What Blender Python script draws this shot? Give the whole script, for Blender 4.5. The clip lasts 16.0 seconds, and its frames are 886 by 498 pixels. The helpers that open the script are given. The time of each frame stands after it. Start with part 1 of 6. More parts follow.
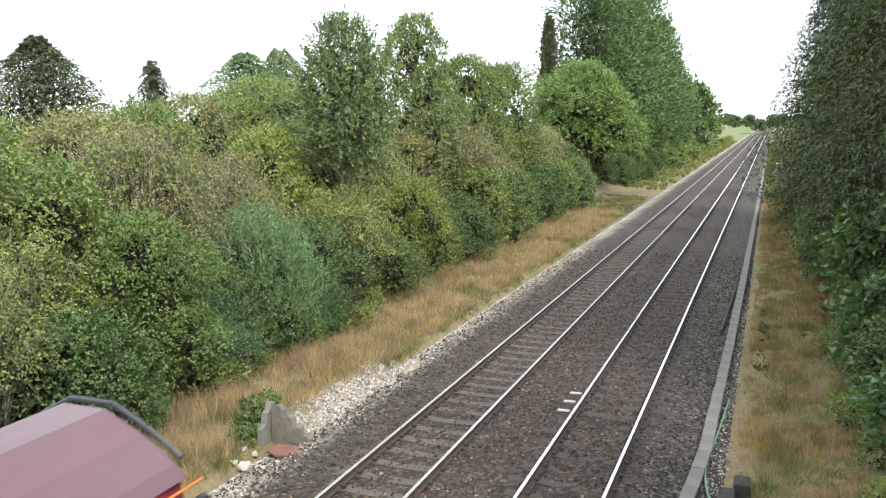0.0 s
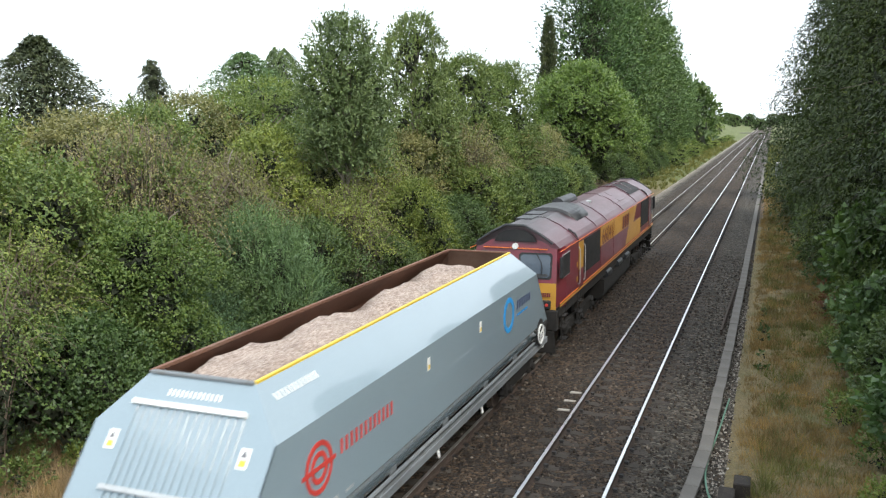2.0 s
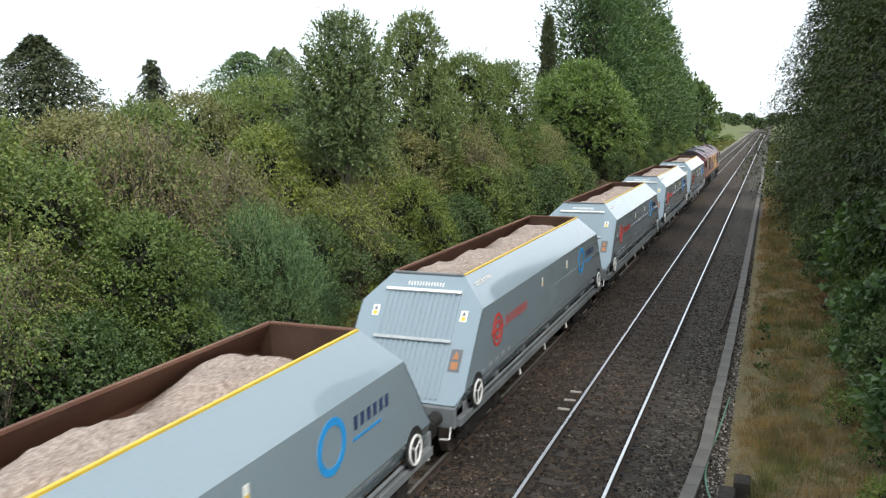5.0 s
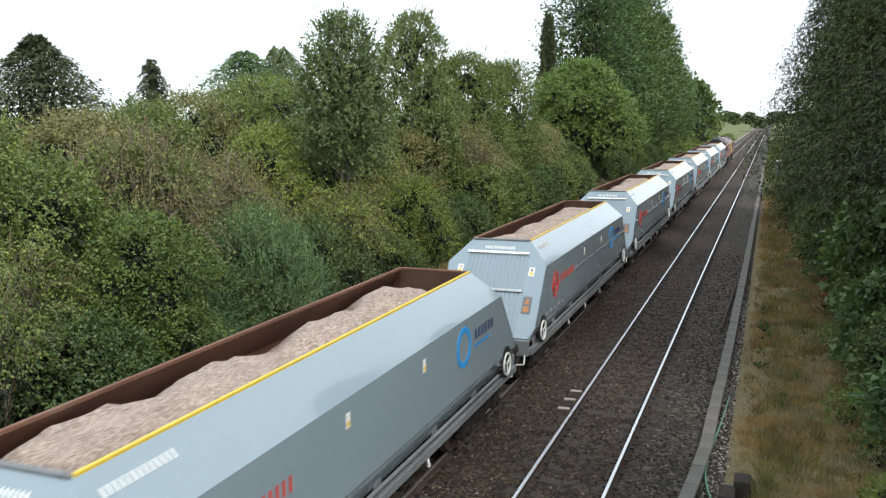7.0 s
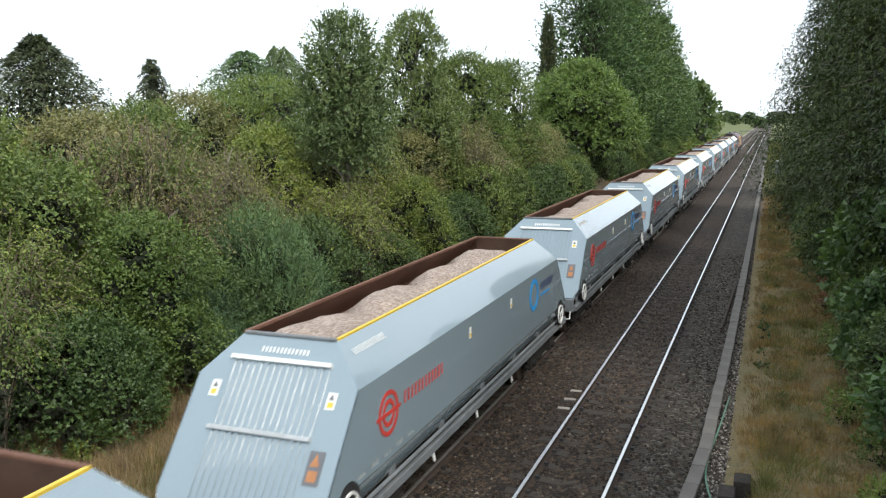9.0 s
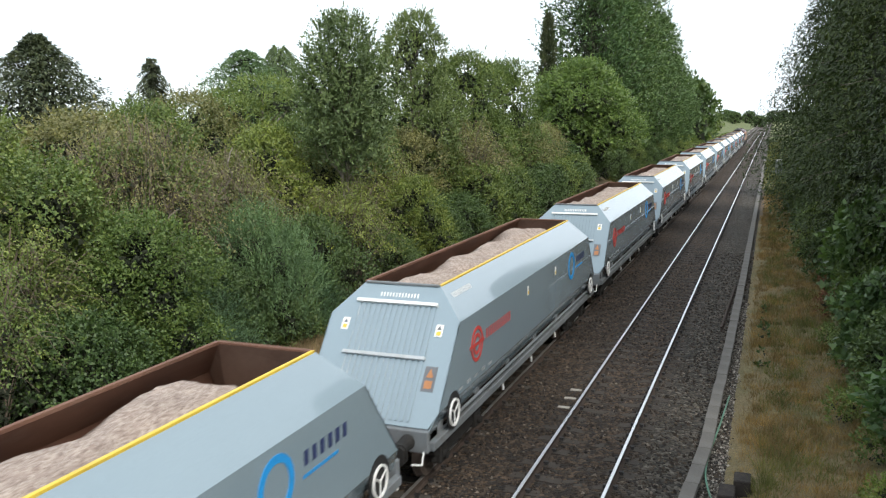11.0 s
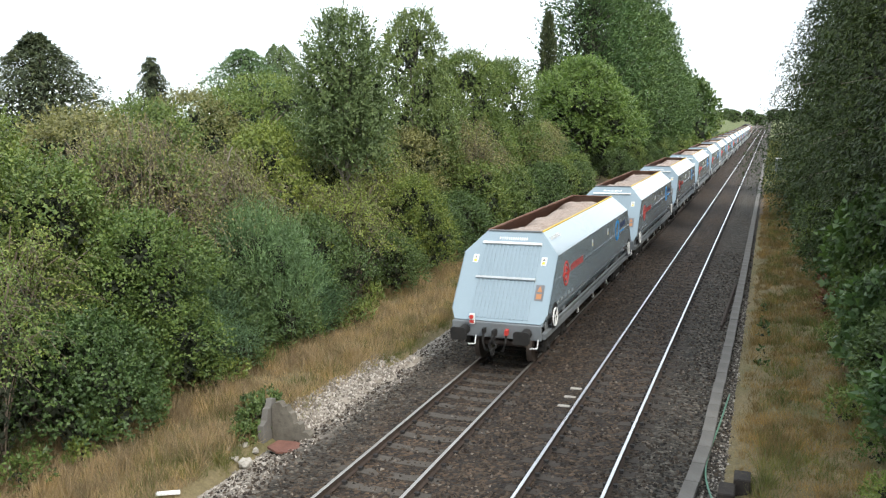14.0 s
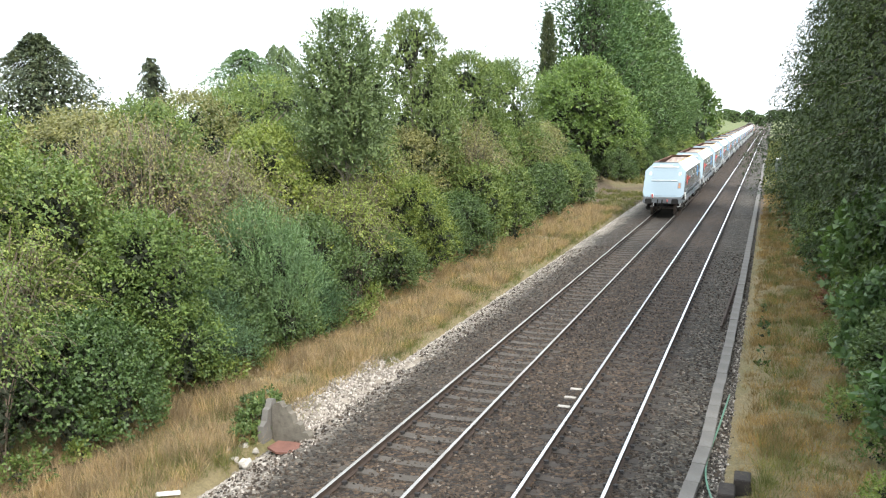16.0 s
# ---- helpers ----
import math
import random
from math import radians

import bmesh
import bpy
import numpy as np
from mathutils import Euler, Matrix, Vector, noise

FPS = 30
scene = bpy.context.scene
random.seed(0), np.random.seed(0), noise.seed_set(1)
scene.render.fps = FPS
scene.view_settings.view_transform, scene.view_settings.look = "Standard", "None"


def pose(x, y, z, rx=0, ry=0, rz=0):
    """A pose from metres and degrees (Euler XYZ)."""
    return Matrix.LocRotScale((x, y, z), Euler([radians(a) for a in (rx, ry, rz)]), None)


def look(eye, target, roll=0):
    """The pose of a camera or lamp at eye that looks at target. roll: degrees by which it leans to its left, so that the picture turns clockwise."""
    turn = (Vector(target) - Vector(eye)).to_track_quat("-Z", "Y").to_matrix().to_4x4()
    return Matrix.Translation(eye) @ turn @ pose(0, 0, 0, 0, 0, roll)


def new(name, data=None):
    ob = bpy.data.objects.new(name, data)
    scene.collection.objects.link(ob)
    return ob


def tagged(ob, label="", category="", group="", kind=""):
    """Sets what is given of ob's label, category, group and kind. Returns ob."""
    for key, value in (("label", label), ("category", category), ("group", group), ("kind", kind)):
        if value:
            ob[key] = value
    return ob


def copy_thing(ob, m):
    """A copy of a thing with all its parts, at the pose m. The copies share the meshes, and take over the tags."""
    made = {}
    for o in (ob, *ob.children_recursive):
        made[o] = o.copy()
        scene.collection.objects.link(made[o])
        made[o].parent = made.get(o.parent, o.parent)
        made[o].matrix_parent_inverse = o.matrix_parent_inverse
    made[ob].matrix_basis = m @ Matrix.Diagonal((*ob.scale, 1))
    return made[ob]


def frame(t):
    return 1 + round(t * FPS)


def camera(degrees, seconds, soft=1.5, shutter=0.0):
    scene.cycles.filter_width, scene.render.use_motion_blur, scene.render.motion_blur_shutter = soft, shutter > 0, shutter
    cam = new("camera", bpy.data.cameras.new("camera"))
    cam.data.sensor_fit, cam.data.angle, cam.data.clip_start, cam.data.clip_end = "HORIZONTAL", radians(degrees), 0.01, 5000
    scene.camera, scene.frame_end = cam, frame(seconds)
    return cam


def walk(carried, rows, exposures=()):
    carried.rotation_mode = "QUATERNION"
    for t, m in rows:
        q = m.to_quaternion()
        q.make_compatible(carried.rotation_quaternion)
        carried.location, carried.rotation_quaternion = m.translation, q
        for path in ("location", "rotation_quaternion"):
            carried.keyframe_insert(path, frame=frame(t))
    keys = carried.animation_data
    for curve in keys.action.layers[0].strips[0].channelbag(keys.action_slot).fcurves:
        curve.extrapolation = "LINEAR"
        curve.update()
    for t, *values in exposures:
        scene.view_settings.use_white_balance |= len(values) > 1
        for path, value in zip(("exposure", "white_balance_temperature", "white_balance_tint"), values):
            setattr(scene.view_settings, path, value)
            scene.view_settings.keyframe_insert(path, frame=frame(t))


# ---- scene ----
# ---- camera ----
EYE = Vector((6.67, 0.0, 6.738))
YAW, PITCH, LEAN = 21.083, 8.691, -0.575
cam = camera(55.126, 16.0, soft=1.2, shutter=0.12)


def view(dp, dr):
    """A small change of tilt dp and of lean dr, in degrees, from the settled view."""
    a, p = radians(YAW), radians(PITCH + dp)
    way = Vector((-math.sin(a) * math.cos(p), math.cos(a) * math.cos(p), -math.sin(p)))
    return look(EYE, EYE + way, LEAN + dr)


walk(cam, [(t, view(dp, dr)) for t, dp, dr in (
    (0, -0.122, 0.13), (1, -0.114, 0.12), (2, -0.099, 0.10), (3, -0.084, 0.08), (4.2, -0.074, 0.08),
    (6.4, -0.011, 0.0), (8, 0.0, 0.0), (9.2, 0.0, 0.0), (11.4, 0.076, -0.02), (12.5, 0.114, -0.04),
    (14, 0.145, -0.05), (15, 0.13, -0.06), (16, 0.114, -0.06))],
    exposures=[(0, 0.9), (1.4, 0.95), (2.0, 0.35), (2.5, 0.2), (3.2, 0.1), (6.4, 0.05), (9.2, 0.05), (13.4, 0.05), (14.2, 0.5), (15, 0.85), (16, 0.95)])

# ---- light: bright overcast, a weak wide sun from behind and to the right ----
SUN_EL, SUN_AZ = 45.0, 128.0   # azimuth clockwise from +y
world = bpy.data.worlds.new("overcast_sky")
scene.world = world
world.use_nodes = True
wn, wl = world.node_tree.nodes, world.node_tree.links
sky = wn.new("ShaderNodeTexSky")
sky.sky_type = "NISHITA"
sky.sun_disc = False
sky.sun_elevation, sky.sun_rotation = radians(SUN_EL), radians(SUN_AZ)
skyscale = wn.new("ShaderNodeMix")
skyscale.data_type, skyscale.blend_type = "RGBA", "MULTIPLY"
skyscale.inputs["Factor"].default_value = 1.0
skyscale.inputs["B"].default_value = (0.1, 0.1, 0.1, 1)
cloud = wn.new("ShaderNodeMix")
cloud.data_type = "RGBA"
cloud.inputs["Factor"].default_value = 0.82
cloud.inputs["B"].default_value = (1.42, 1.55, 1.67, 1)
wl.new(sky.outputs["Color"], skyscale.inputs["A"])
wl.new(skyscale.outputs["Result"], cloud.inputs["A"])
wl.new(cloud.outputs["Result"], wn["Background"].inputs["Color"])
wn["Background"].inputs["Strength"].default_value = 1.0
sun_data = bpy.data.lights.new("sun", "SUN")
sun_data.energy, sun_data.angle, sun_data.color = 2.6, radians(14), (1.0, 0.95, 0.86)
sun = new("sun", sun_data)
sa, se = radians(SUN_AZ), radians(SUN_EL)
sun.matrix_world = look((0, 0, 60), Vector((0, 0, 60)) - Vector((math.sin(sa) * math.cos(se), math.cos(sa) * math.cos(se), math.sin(se))))


# ---- materials ----
def nodes_of(name):
    m = bpy.data.materials.new(name)
    m.use_nodes = True
    nt = m.node_tree
    return m, nt.nodes, nt.links, nt.nodes["Principled BSDF"]


def ramp_node(n, stops):
    r = n.new("ShaderNodeValToRGB")
    while len(r.color_ramp.elements) < len(stops):
        r.color_ramp.elements.new(0.5)
    for e, (at, c) in zip(r.color_ramp.elements, stops):
        e.position, e.color = at, (*c, 1)
    return r


def mixed(n, l, factor, a, b, blend="MIX"):
    m = n.new("ShaderNodeMix")
    m.data_type, m.blend_type = "RGBA", blend
    for socket, v in (("Factor", factor), ("A", a), ("B", b)):
        if isinstance(v, (int, float)):
            m.inputs[socket].default_value = v
        elif isinstance(v, tuple):
            m.inputs[socket].default_value = (*v, 1)
        else:
            l.new(v, m.inputs[socket])
    return m.outputs["Result"]


def noise_node(n, l, scale, detail=5.0, coords="Object", rough=0.6, stretch=None):
    tc = n.new("ShaderNodeTexCoord")
    t = n.new("ShaderNodeTexNoise")
    t.inputs["Scale"].default_value, t.inputs["Detail"].default_value, t.inputs["Roughness"].default_value = scale, detail, rough
    if stretch:
        mp = n.new("ShaderNodeMapping")
        mp.inputs["Scale"].default_value = stretch
        l.new(tc.outputs[coords], mp.inputs["Vector"])
        l.new(mp.outputs["Vector"], t.inputs["Vector"])
    else:
        l.new(tc.outputs[coords], t.inputs["Vector"])
    return t.outputs["Fac"]


def bumped(n, l, b, height, strength, distance=0.02):
    k = n.new("ShaderNodeBump")
    k.inputs["Strength"].default_value, k.inputs["Distance"].default_value = strength, distance
    l.new(height, k.inputs["Height"])
    l.new(k.outputs["Normal"], b.inputs["Normal"])


def surface(name, base, second, scale=2.0, rough=0.6, metal=0.0, grime=(0.12, 0.1, 0.08), grime_amount=0.35, fine=60.0, bump=0.15, stretch=None, coat=0.0):
    """A worn surface: two tones at a broad scale, grime in patches and a fine grain with relief."""
    m, n, l, b = nodes_of(name)
    broad = noise_node(n, l, scale, 6, stretch=stretch)
    tone = ramp_node(n, [(0.35, base), (0.68, second)])
    l.new(broad, tone.inputs["Fac"])
    patch = noise_node(n, l, scale * 3.1, 8, rough=0.7, stretch=stretch)
    mask = ramp_node(n, [(0.5, (0, 0, 0)), (0.72, (grime_amount,) * 3)])
    l.new(patch, mask.inputs["Fac"])
    c = mixed(n, l, mask.outputs["Color"], tone.outputs["Color"], grime)
    grain = noise_node(n, l, fine, 3)
    gr = ramp_node(n, [(0.3, (0.86, 0.86, 0.86)), (0.7, (1.1, 1.1, 1.1))])
    l.new(grain, gr.inputs["Fac"])
    l.new(mixed(n, l, 1.0, c, gr.outputs["Color"], "MULTIPLY"), b.inputs["Base Color"])
    spread = min(1.0, grime_amount * 2.5)
    rr = n.new("ShaderNodeMapRange")
    rr.inputs["To Min"].default_value, rr.inputs["To Max"].default_value = max(0.05, rough - 0.12 * spread), min(1.0, rough + 0.15 * spread)
    l.new(patch, rr.inputs["Value"])
    l.new(rr.outputs["Result"], b.inputs["Roughness"])
    b.inputs["Metallic"].default_value = metal
    b.inputs["Coat Weight"].default_value = coat
    bumped(n, l, b, grain, bump, 0.01)
    return m


def leafage(name, stops, through_light=0.2, rough=0.5, shift=0.22):
    """Leaves: one tone a leaf, one shift a plant, light passing through."""
    m, n, l, b = nodes_of(name)
    geo = n.new("ShaderNodeNewGeometry")
    info = n.new("ShaderNodeObjectInfo")
    r = ramp_node(n, stops)
    tame = n.new("ShaderNodeMapRange")
    tame.inputs["To Min"].default_value, tame.inputs["To Max"].default_value = 0.25, 0.75
    l.new(geo.outputs["Random Per Island"], tame.inputs["Value"])
    l.new(tame.outputs["Result"], r.inputs["Fac"])
    plant = ramp_node(n, [(0.0, (1 - shift, 1 - shift * 0.6, 1 - shift)), (0.5, (1, 1, 1)), (1.0, (1 + shift, 1 + shift * 0.7, 1 - shift * 0.4))])
    l.new(info.outputs["Random"], plant.inputs["Fac"])
    c = mixed(n, l, 1.0, r.outputs["Color"], plant.outputs["Color"], "MULTIPLY")
    patch = noise_node(n, l, 1.5, 4)
    pr = ramp_node(n, [(0.3, (0.60, 0.60, 0.58)), (0.5, (1.0, 0.95, 0.88)), (0.72, (1.5, 1.32, 1.0))])
    l.new(patch, pr.inputs["Fac"])
    c = mixed(n, l, 1.0, c, pr.outputs["Color"], "MULTIPLY")
    l.new(c, b.inputs["Base Color"])
    b.inputs["Roughness"].default_value = rough
    b.inputs["Specular IOR Level"].default_value = 0.35
    tr = n.new("ShaderNodeBsdfTranslucent")
    l.new(mixed(n, l, 1.0, c, (1.1, 1.25, 0.6), "MULTIPLY"), tr.inputs["Color"])
    ms = n.new("ShaderNodeMixShader")
    ms.inputs["Fac"].default_value = through_light
    l.new(b.outputs["BSDF"], ms.inputs[1])
    l.new(tr.outputs["BSDF"], ms.inputs[2])
    l.new(ms.outputs["Shader"], n["Material Output"].inputs["Surface"])
    return m


def plain(name, colour, rough=0.5, metal=0.0, wear=0.25):
    return surface(name, colour, tuple(min(1, c * 1.15) for c in colour), 3.0, rough, metal, tuple(c * 0.5 + 0.02 for c in colour), wear, 80, 0.05)


def ballast_stuff():
    """Crushed stone: a tone for every stone, rust-brown between the rails, paler on the shoulders."""
    m, n, l, b = nodes_of("crushed_stone")
    tc = n.new("ShaderNodeTexCoord")
    vor = n.new("ShaderNodeTexVoronoi")
    vor.inputs["Scale"].default_value = 14.0
    l.new(tc.outputs["Object"], vor.inputs["Vector"])
    sep = n.new("ShaderNodeSeparateColor")
    l.new(vor.outputs["Color"], sep.inputs["Color"])
    grey = ramp_node(n, [(0.0, (0.0136, 0.0116, 0.0088)), (0.5, (0.0496, 0.0424, 0.0336)), (0.85, (0.092, 0.08, 0.0632)), (1.0, (0.168, 0.152, 0.124))])
    l.new(sep.outputs["Red"], grey.inputs["Fac"])
    brown = ramp_node(n, [(0.0, (0.00644, 0.00408, 0.002723)), (0.6, (0.0368, 0.02203, 0.01288)), (1.0, (0.1242, 0.08078, 0.04931))])
    l.new(sep.outputs["Green"], brown.inputs["Fac"])
    pos = n.new("ShaderNodeSeparateXYZ")
    l.new(tc.outputs["Object"], pos.inputs["Vector"])
    across = n.new("ShaderNodeMapRange")
    across.inputs["From Min"].default_value, across.inputs["From Max"].default_value = -4.0, 7.0
    l.new(pos.outputs["X"], across.inputs["Value"])
    wob = n.new("ShaderNodeMath")
    wob.operation = "MULTIPLY_ADD"
    wob.inputs[1].default_value = 0.16
    l.new(noise_node(n, l, 0.55, 4), wob.inputs[0])
    l.new(across.outputs["Result"], wob.inputs[2])
    rust = ramp_node(n, [(0.26, (0.1,) * 3), (0.37, (0.85,) * 3), (0.52, (0.85,) * 3), (0.60, (0.8,) * 3), (0.80, (0.85,) * 3), (0.87, (0.05,) * 3)])
    l.new(wob.outputs["Value"], rust.inputs["Fac"])
    c = mixed(n, l, rust.outputs["Color"], grey.outputs["Color"], brown.outputs["Color"])
    pale = ramp_node(n, [(0.12, (1, 1, 1)), (0.26, (0, 0, 0))])
    l.new(wob.outputs["Value"], pale.inputs["Fac"])
    chalk = ramp_node(n, [(0.0, (0.22, 0.19, 0.16)), (1.0, (0.62, 0.57, 0.5))])
    l.new(sep.outputs["Blue"], chalk.inputs["Fac"])
    c = mixed(n, l, pale.outputs["Color"], c, chalk.outputs["Color"])
    broad = ramp_node(n, [(0.3, (0.75, 0.75, 0.75)), (0.7, (1.25, 1.22, 1.18))])
    l.new(noise_node(n, l, 1.3, 6), broad.inputs["Fac"])
    l.new(mixed(n, l, 1.0, c, broad.outputs["Color"], "MULTIPLY"), b.inputs["Base Color"])
    b.inputs["Roughness"].default_value = 0.92
    bumped(n, l, b, vor.outputs["Distance"], 1.0, -0.08)
    return m


def stone_stuff():
    """Loose stones: one tone each."""
    m, n, l, b = nodes_of("loose_stone")
    geo = n.new("ShaderNodeNewGeometry")
    r = ramp_node(n, [(0.0, (0.01232, 0.008976, 0.00646)), (0.5, (0.044, 0.03101, 0.02128)), (0.9, (0.088, 0.06528, 0.04636)), (1.0, (0.22, 0.1836, 0.1482))])
    l.new(geo.outputs["Random Per Island"], r.inputs["Fac"])
    l.new(r.outputs["Color"], b.inputs["Base Color"])
    b.inputs["Roughness"].default_value = 0.9
    bumped(n, l, b, noise_node(n, l, 40, 3), 0.3, 0.01)
    return m


def ground_stuff():
    """Rough grassland: dry straw, green growth and bare soil in patches."""
    m, n, l, b = nodes_of("rough_grassland")
    broad = noise_node(n, l, 0.35, 6)
    dry = ramp_node(n, [(0.3, (0.12, 0.11, 0.05)), (0.5, (0.22, 0.175, 0.10)), (0.7, (0.12, 0.125, 0.05))])
    l.new(broad, dry.inputs["Fac"])
    xyz = n.new("ShaderNodeSeparateXYZ")
    l.new(n.new("ShaderNodeTexCoord").outputs["Object"], xyz.inputs["Vector"])
    wob = n.new("ShaderNodeMath")
    wob.operation = "MULTIPLY_ADD"
    wob.inputs[1].default_value = 26.0
    l.new(noise_node(n, l, 0.25, 4), wob.inputs[0])
    l.new(xyz.outputs["Y"], wob.inputs[2])
    along = n.new("ShaderNodeMapRange")
    along.inputs["From Min"].default_value, along.inputs["From Max"].default_value = 0.0, 200.0
    l.new(wob.outputs["Value"], along.inputs["Value"])
    # bare trodden earth below the big laurel, a green meadow past it
    worn = ramp_node(n, [(0.33, (0, 0, 0)), (0.38, (1, 1, 1)), (0.46, (1, 1, 1)), (0.52, (0, 0, 0))])
    lush = ramp_node(n, [(0.50, (0, 0, 0)), (0.58, (0.9, 0.9, 0.9))])
    l.new(along.outputs["Result"], worn.inputs["Fac"])
    l.new(along.outputs["Result"], lush.inputs["Fac"])
    earth = mixed(n, l, worn.outputs["Color"], dry.outputs["Color"], (0.12, 0.09, 0.066))
    earth = mixed(n, l, lush.outputs["Color"], earth, (0.10, 0.13, 0.04))
    fine = noise_node(n, l, 14, 6, rough=0.75)
    fr = ramp_node(n, [(0.3, (0.55, 0.55, 0.5)), (0.7, (1.35, 1.3, 1.15))])
    l.new(fine, fr.inputs["Fac"])
    l.new(mixed(n, l, 1.0, earth, fr.outputs["Color"], "MULTIPLY"), b.inputs["Base Color"])
    b.inputs["Roughness"].default_value = 0.95
    bumped(n, l, b, fine, 0.8, 0.08)
    return m


def chalk_stuff():
    """Pale broken stone: one tone each."""
    m, n, l, b = nodes_of("pale_stone")
    geo = n.new("ShaderNodeNewGeometry")
    r = ramp_node(n, [(0.0, (0.11, 0.092, 0.075)), (0.5, (0.22, 0.19, 0.16)), (1.0, (0.50, 0.455, 0.40))])
    l.new(geo.outputs["Random Per Island"], r.inputs["Fac"])
    l.new(r.outputs["Color"], b.inputs["Base Color"])
    b.inputs["Roughness"].default_value = 0.9
    return m


def gravel_stuff():
    """Pinkish crushed rock as carried."""
    m, n, l, b = nodes_of("pink_gravel")
    tc = n.new("ShaderNodeTexCoord")
    vor = n.new("ShaderNodeTexVoronoi")
    vor.inputs["Scale"].default_value = 38.0
    l.new(tc.outputs["Object"], vor.inputs["Vector"])
    sep = n.new("ShaderNodeSeparateColor")
    l.new(vor.outputs["Color"], sep.inputs["Color"])
    r = ramp_node(n, [(0.0, (0.24, 0.18, 0.15)), (0.5, (0.42, 0.335, 0.285)), (1.0, (0.6, 0.51, 0.45))])
    l.new(sep.outputs["Red"], r.inputs["Fac"])
    broad = ramp_node(n, [(0.3, (0.82, 0.8, 0.78)), (0.7, (1.12, 1.1, 1.08))])
    l.new(noise_node(n, l, 1.6, 6), broad.inputs["Fac"])
    l.new(mixed(n, l, 1.0, r.outputs["Color"], broad.outputs["Color"], "MULTIPLY"), b.inputs["Base Color"])
    b.inputs["Roughness"].default_value = 0.95
    bumped(n, l, b, vor.outputs["Distance"], 0.8, -0.04)
    return m


BALLAST, STONE, CHALK, GROUND, GRAVEL = ballast_stuff(), stone_stuff(), chalk_stuff(), ground_stuff(), gravel_stuff()
RAIL_SIDE = surface("rusty_steel", (0.045, 0.032, 0.025), (0.075, 0.052, 0.04), 6, 0.85, 0.2, (0.04, 0.028, 0.022), 0.5, 90, 0.3)
RAIL_TOP = surface("polished_steel", (0.72, 0.73, 0.75), (0.8, 0.8, 0.82), 2, 0.28, 0.9, (0.4, 0.38, 0.36), 0.3, 120, 0.03, (1, 0.05, 1))
RAIL_DULL = surface("worn_steel", (0.42, 0.40, 0.38), (0.55, 0.53, 0.5), 2, 0.38, 0.8, (0.2, 0.15, 0.12), 0.5, 120, 0.03, (1, 0.05, 1))
CONCRETE = surface("weathered_concrete", (0.125, 0.115, 0.102), (0.175, 0.163, 0.146), 1.5, 0.9, 0, (0.12, 0.10, 0.08), 0.6, 45, 0.35)
SLEEPER_A = surface("stained_concrete", (0.0578, 0.04896, 0.03978), (0.085, 0.07344, 0.061), 2.5, 0.92, 0, (0.0612, 0.0476, 0.03646), 0.7, 45, 0.4)
SLEEPER_B = surface("rust_stained_concrete", (0.03468, 0.02713, 0.02161), (0.0578, 0.04641, 0.03694), 2.5, 0.92, 0, (0.05057, 0.0357, 0.02788), 0.7, 45, 0.4)
CLIP = plain("black_plastic", (0.02, 0.018, 0.017), 0.6)
TIMBER_DARK = surface("creosoted_timber", (0.018, 0.014, 0.011), (0.04, 0.03, 0.024), 4, 0.9, 0, (0.12, 0.1, 0.08), 0.4, 40, 0.5)
RUST_PLATE = surface("rust_red_plate", (0.135, 0.058, 0.042), (0.19, 0.085, 0.06), 4, 0.85, 0, (0.1, 0.05, 0.035), 0.5, 60, 0.3)
HOSE = plain("green_hose_rubber", (0.10, 0.22, 0.15), 0.5)
WAGON_PAINT = surface("pale_blue_grey_paint", (0.231, 0.3036, 0.3471), (0.2436, 0.3168, 0.3605), 0.5, 0.2, 0, (0.2226, 0.286, 0.3204), 0.05, 120, 0.01, (1, 0.4, 1), 0.9)
WAGON_SILL = surface("dusty_grey_paint", (0.14, 0.155, 0.165), (0.19, 0.205, 0.215), 1.2, 0.6, 0, (0.11, 0.095, 0.08), 0.6, 90, 0.05)
RUST_IN = surface("rust_brown_steel", (0.13, 0.06, 0.038), (0.20, 0.10, 0.064), 1.1, 0.75, 0.1, (0.21, 0.15, 0.115), 0.45, 60, 0.15, (1, 0.4, 1))
UNDER = surface("grimy_running_gear", (0.009, 0.0085, 0.008), (0.02, 0.0175, 0.0155), 3, 0.8, 0.1, (0.05, 0.042, 0.034), 0.4, 60, 0.2)
TYRE_STEEL = surface("wheel_steel", (0.08, 0.06, 0.05), (0.14, 0.11, 0.09), 3, 0.6, 0.4, (0.04, 0.03, 0.03), 0.5, 60, 0.1)
MOSSY = surface("brown_weathered_concrete", (0.11, 0.095, 0.075), (0.17, 0.15, 0.12), 2.5, 0.95, 0, (0.05, 0.05, 0.035), 0.7, 35, 0.5)
MAROON = surface("maroon_paint", (0.135, 0.016, 0.028), (0.165, 0.024, 0.036), 0.8, 0.36, 0, (0.10, 0.055, 0.05), 0.3, 90, 0.02, (1, 0.35, 1), 0.2)
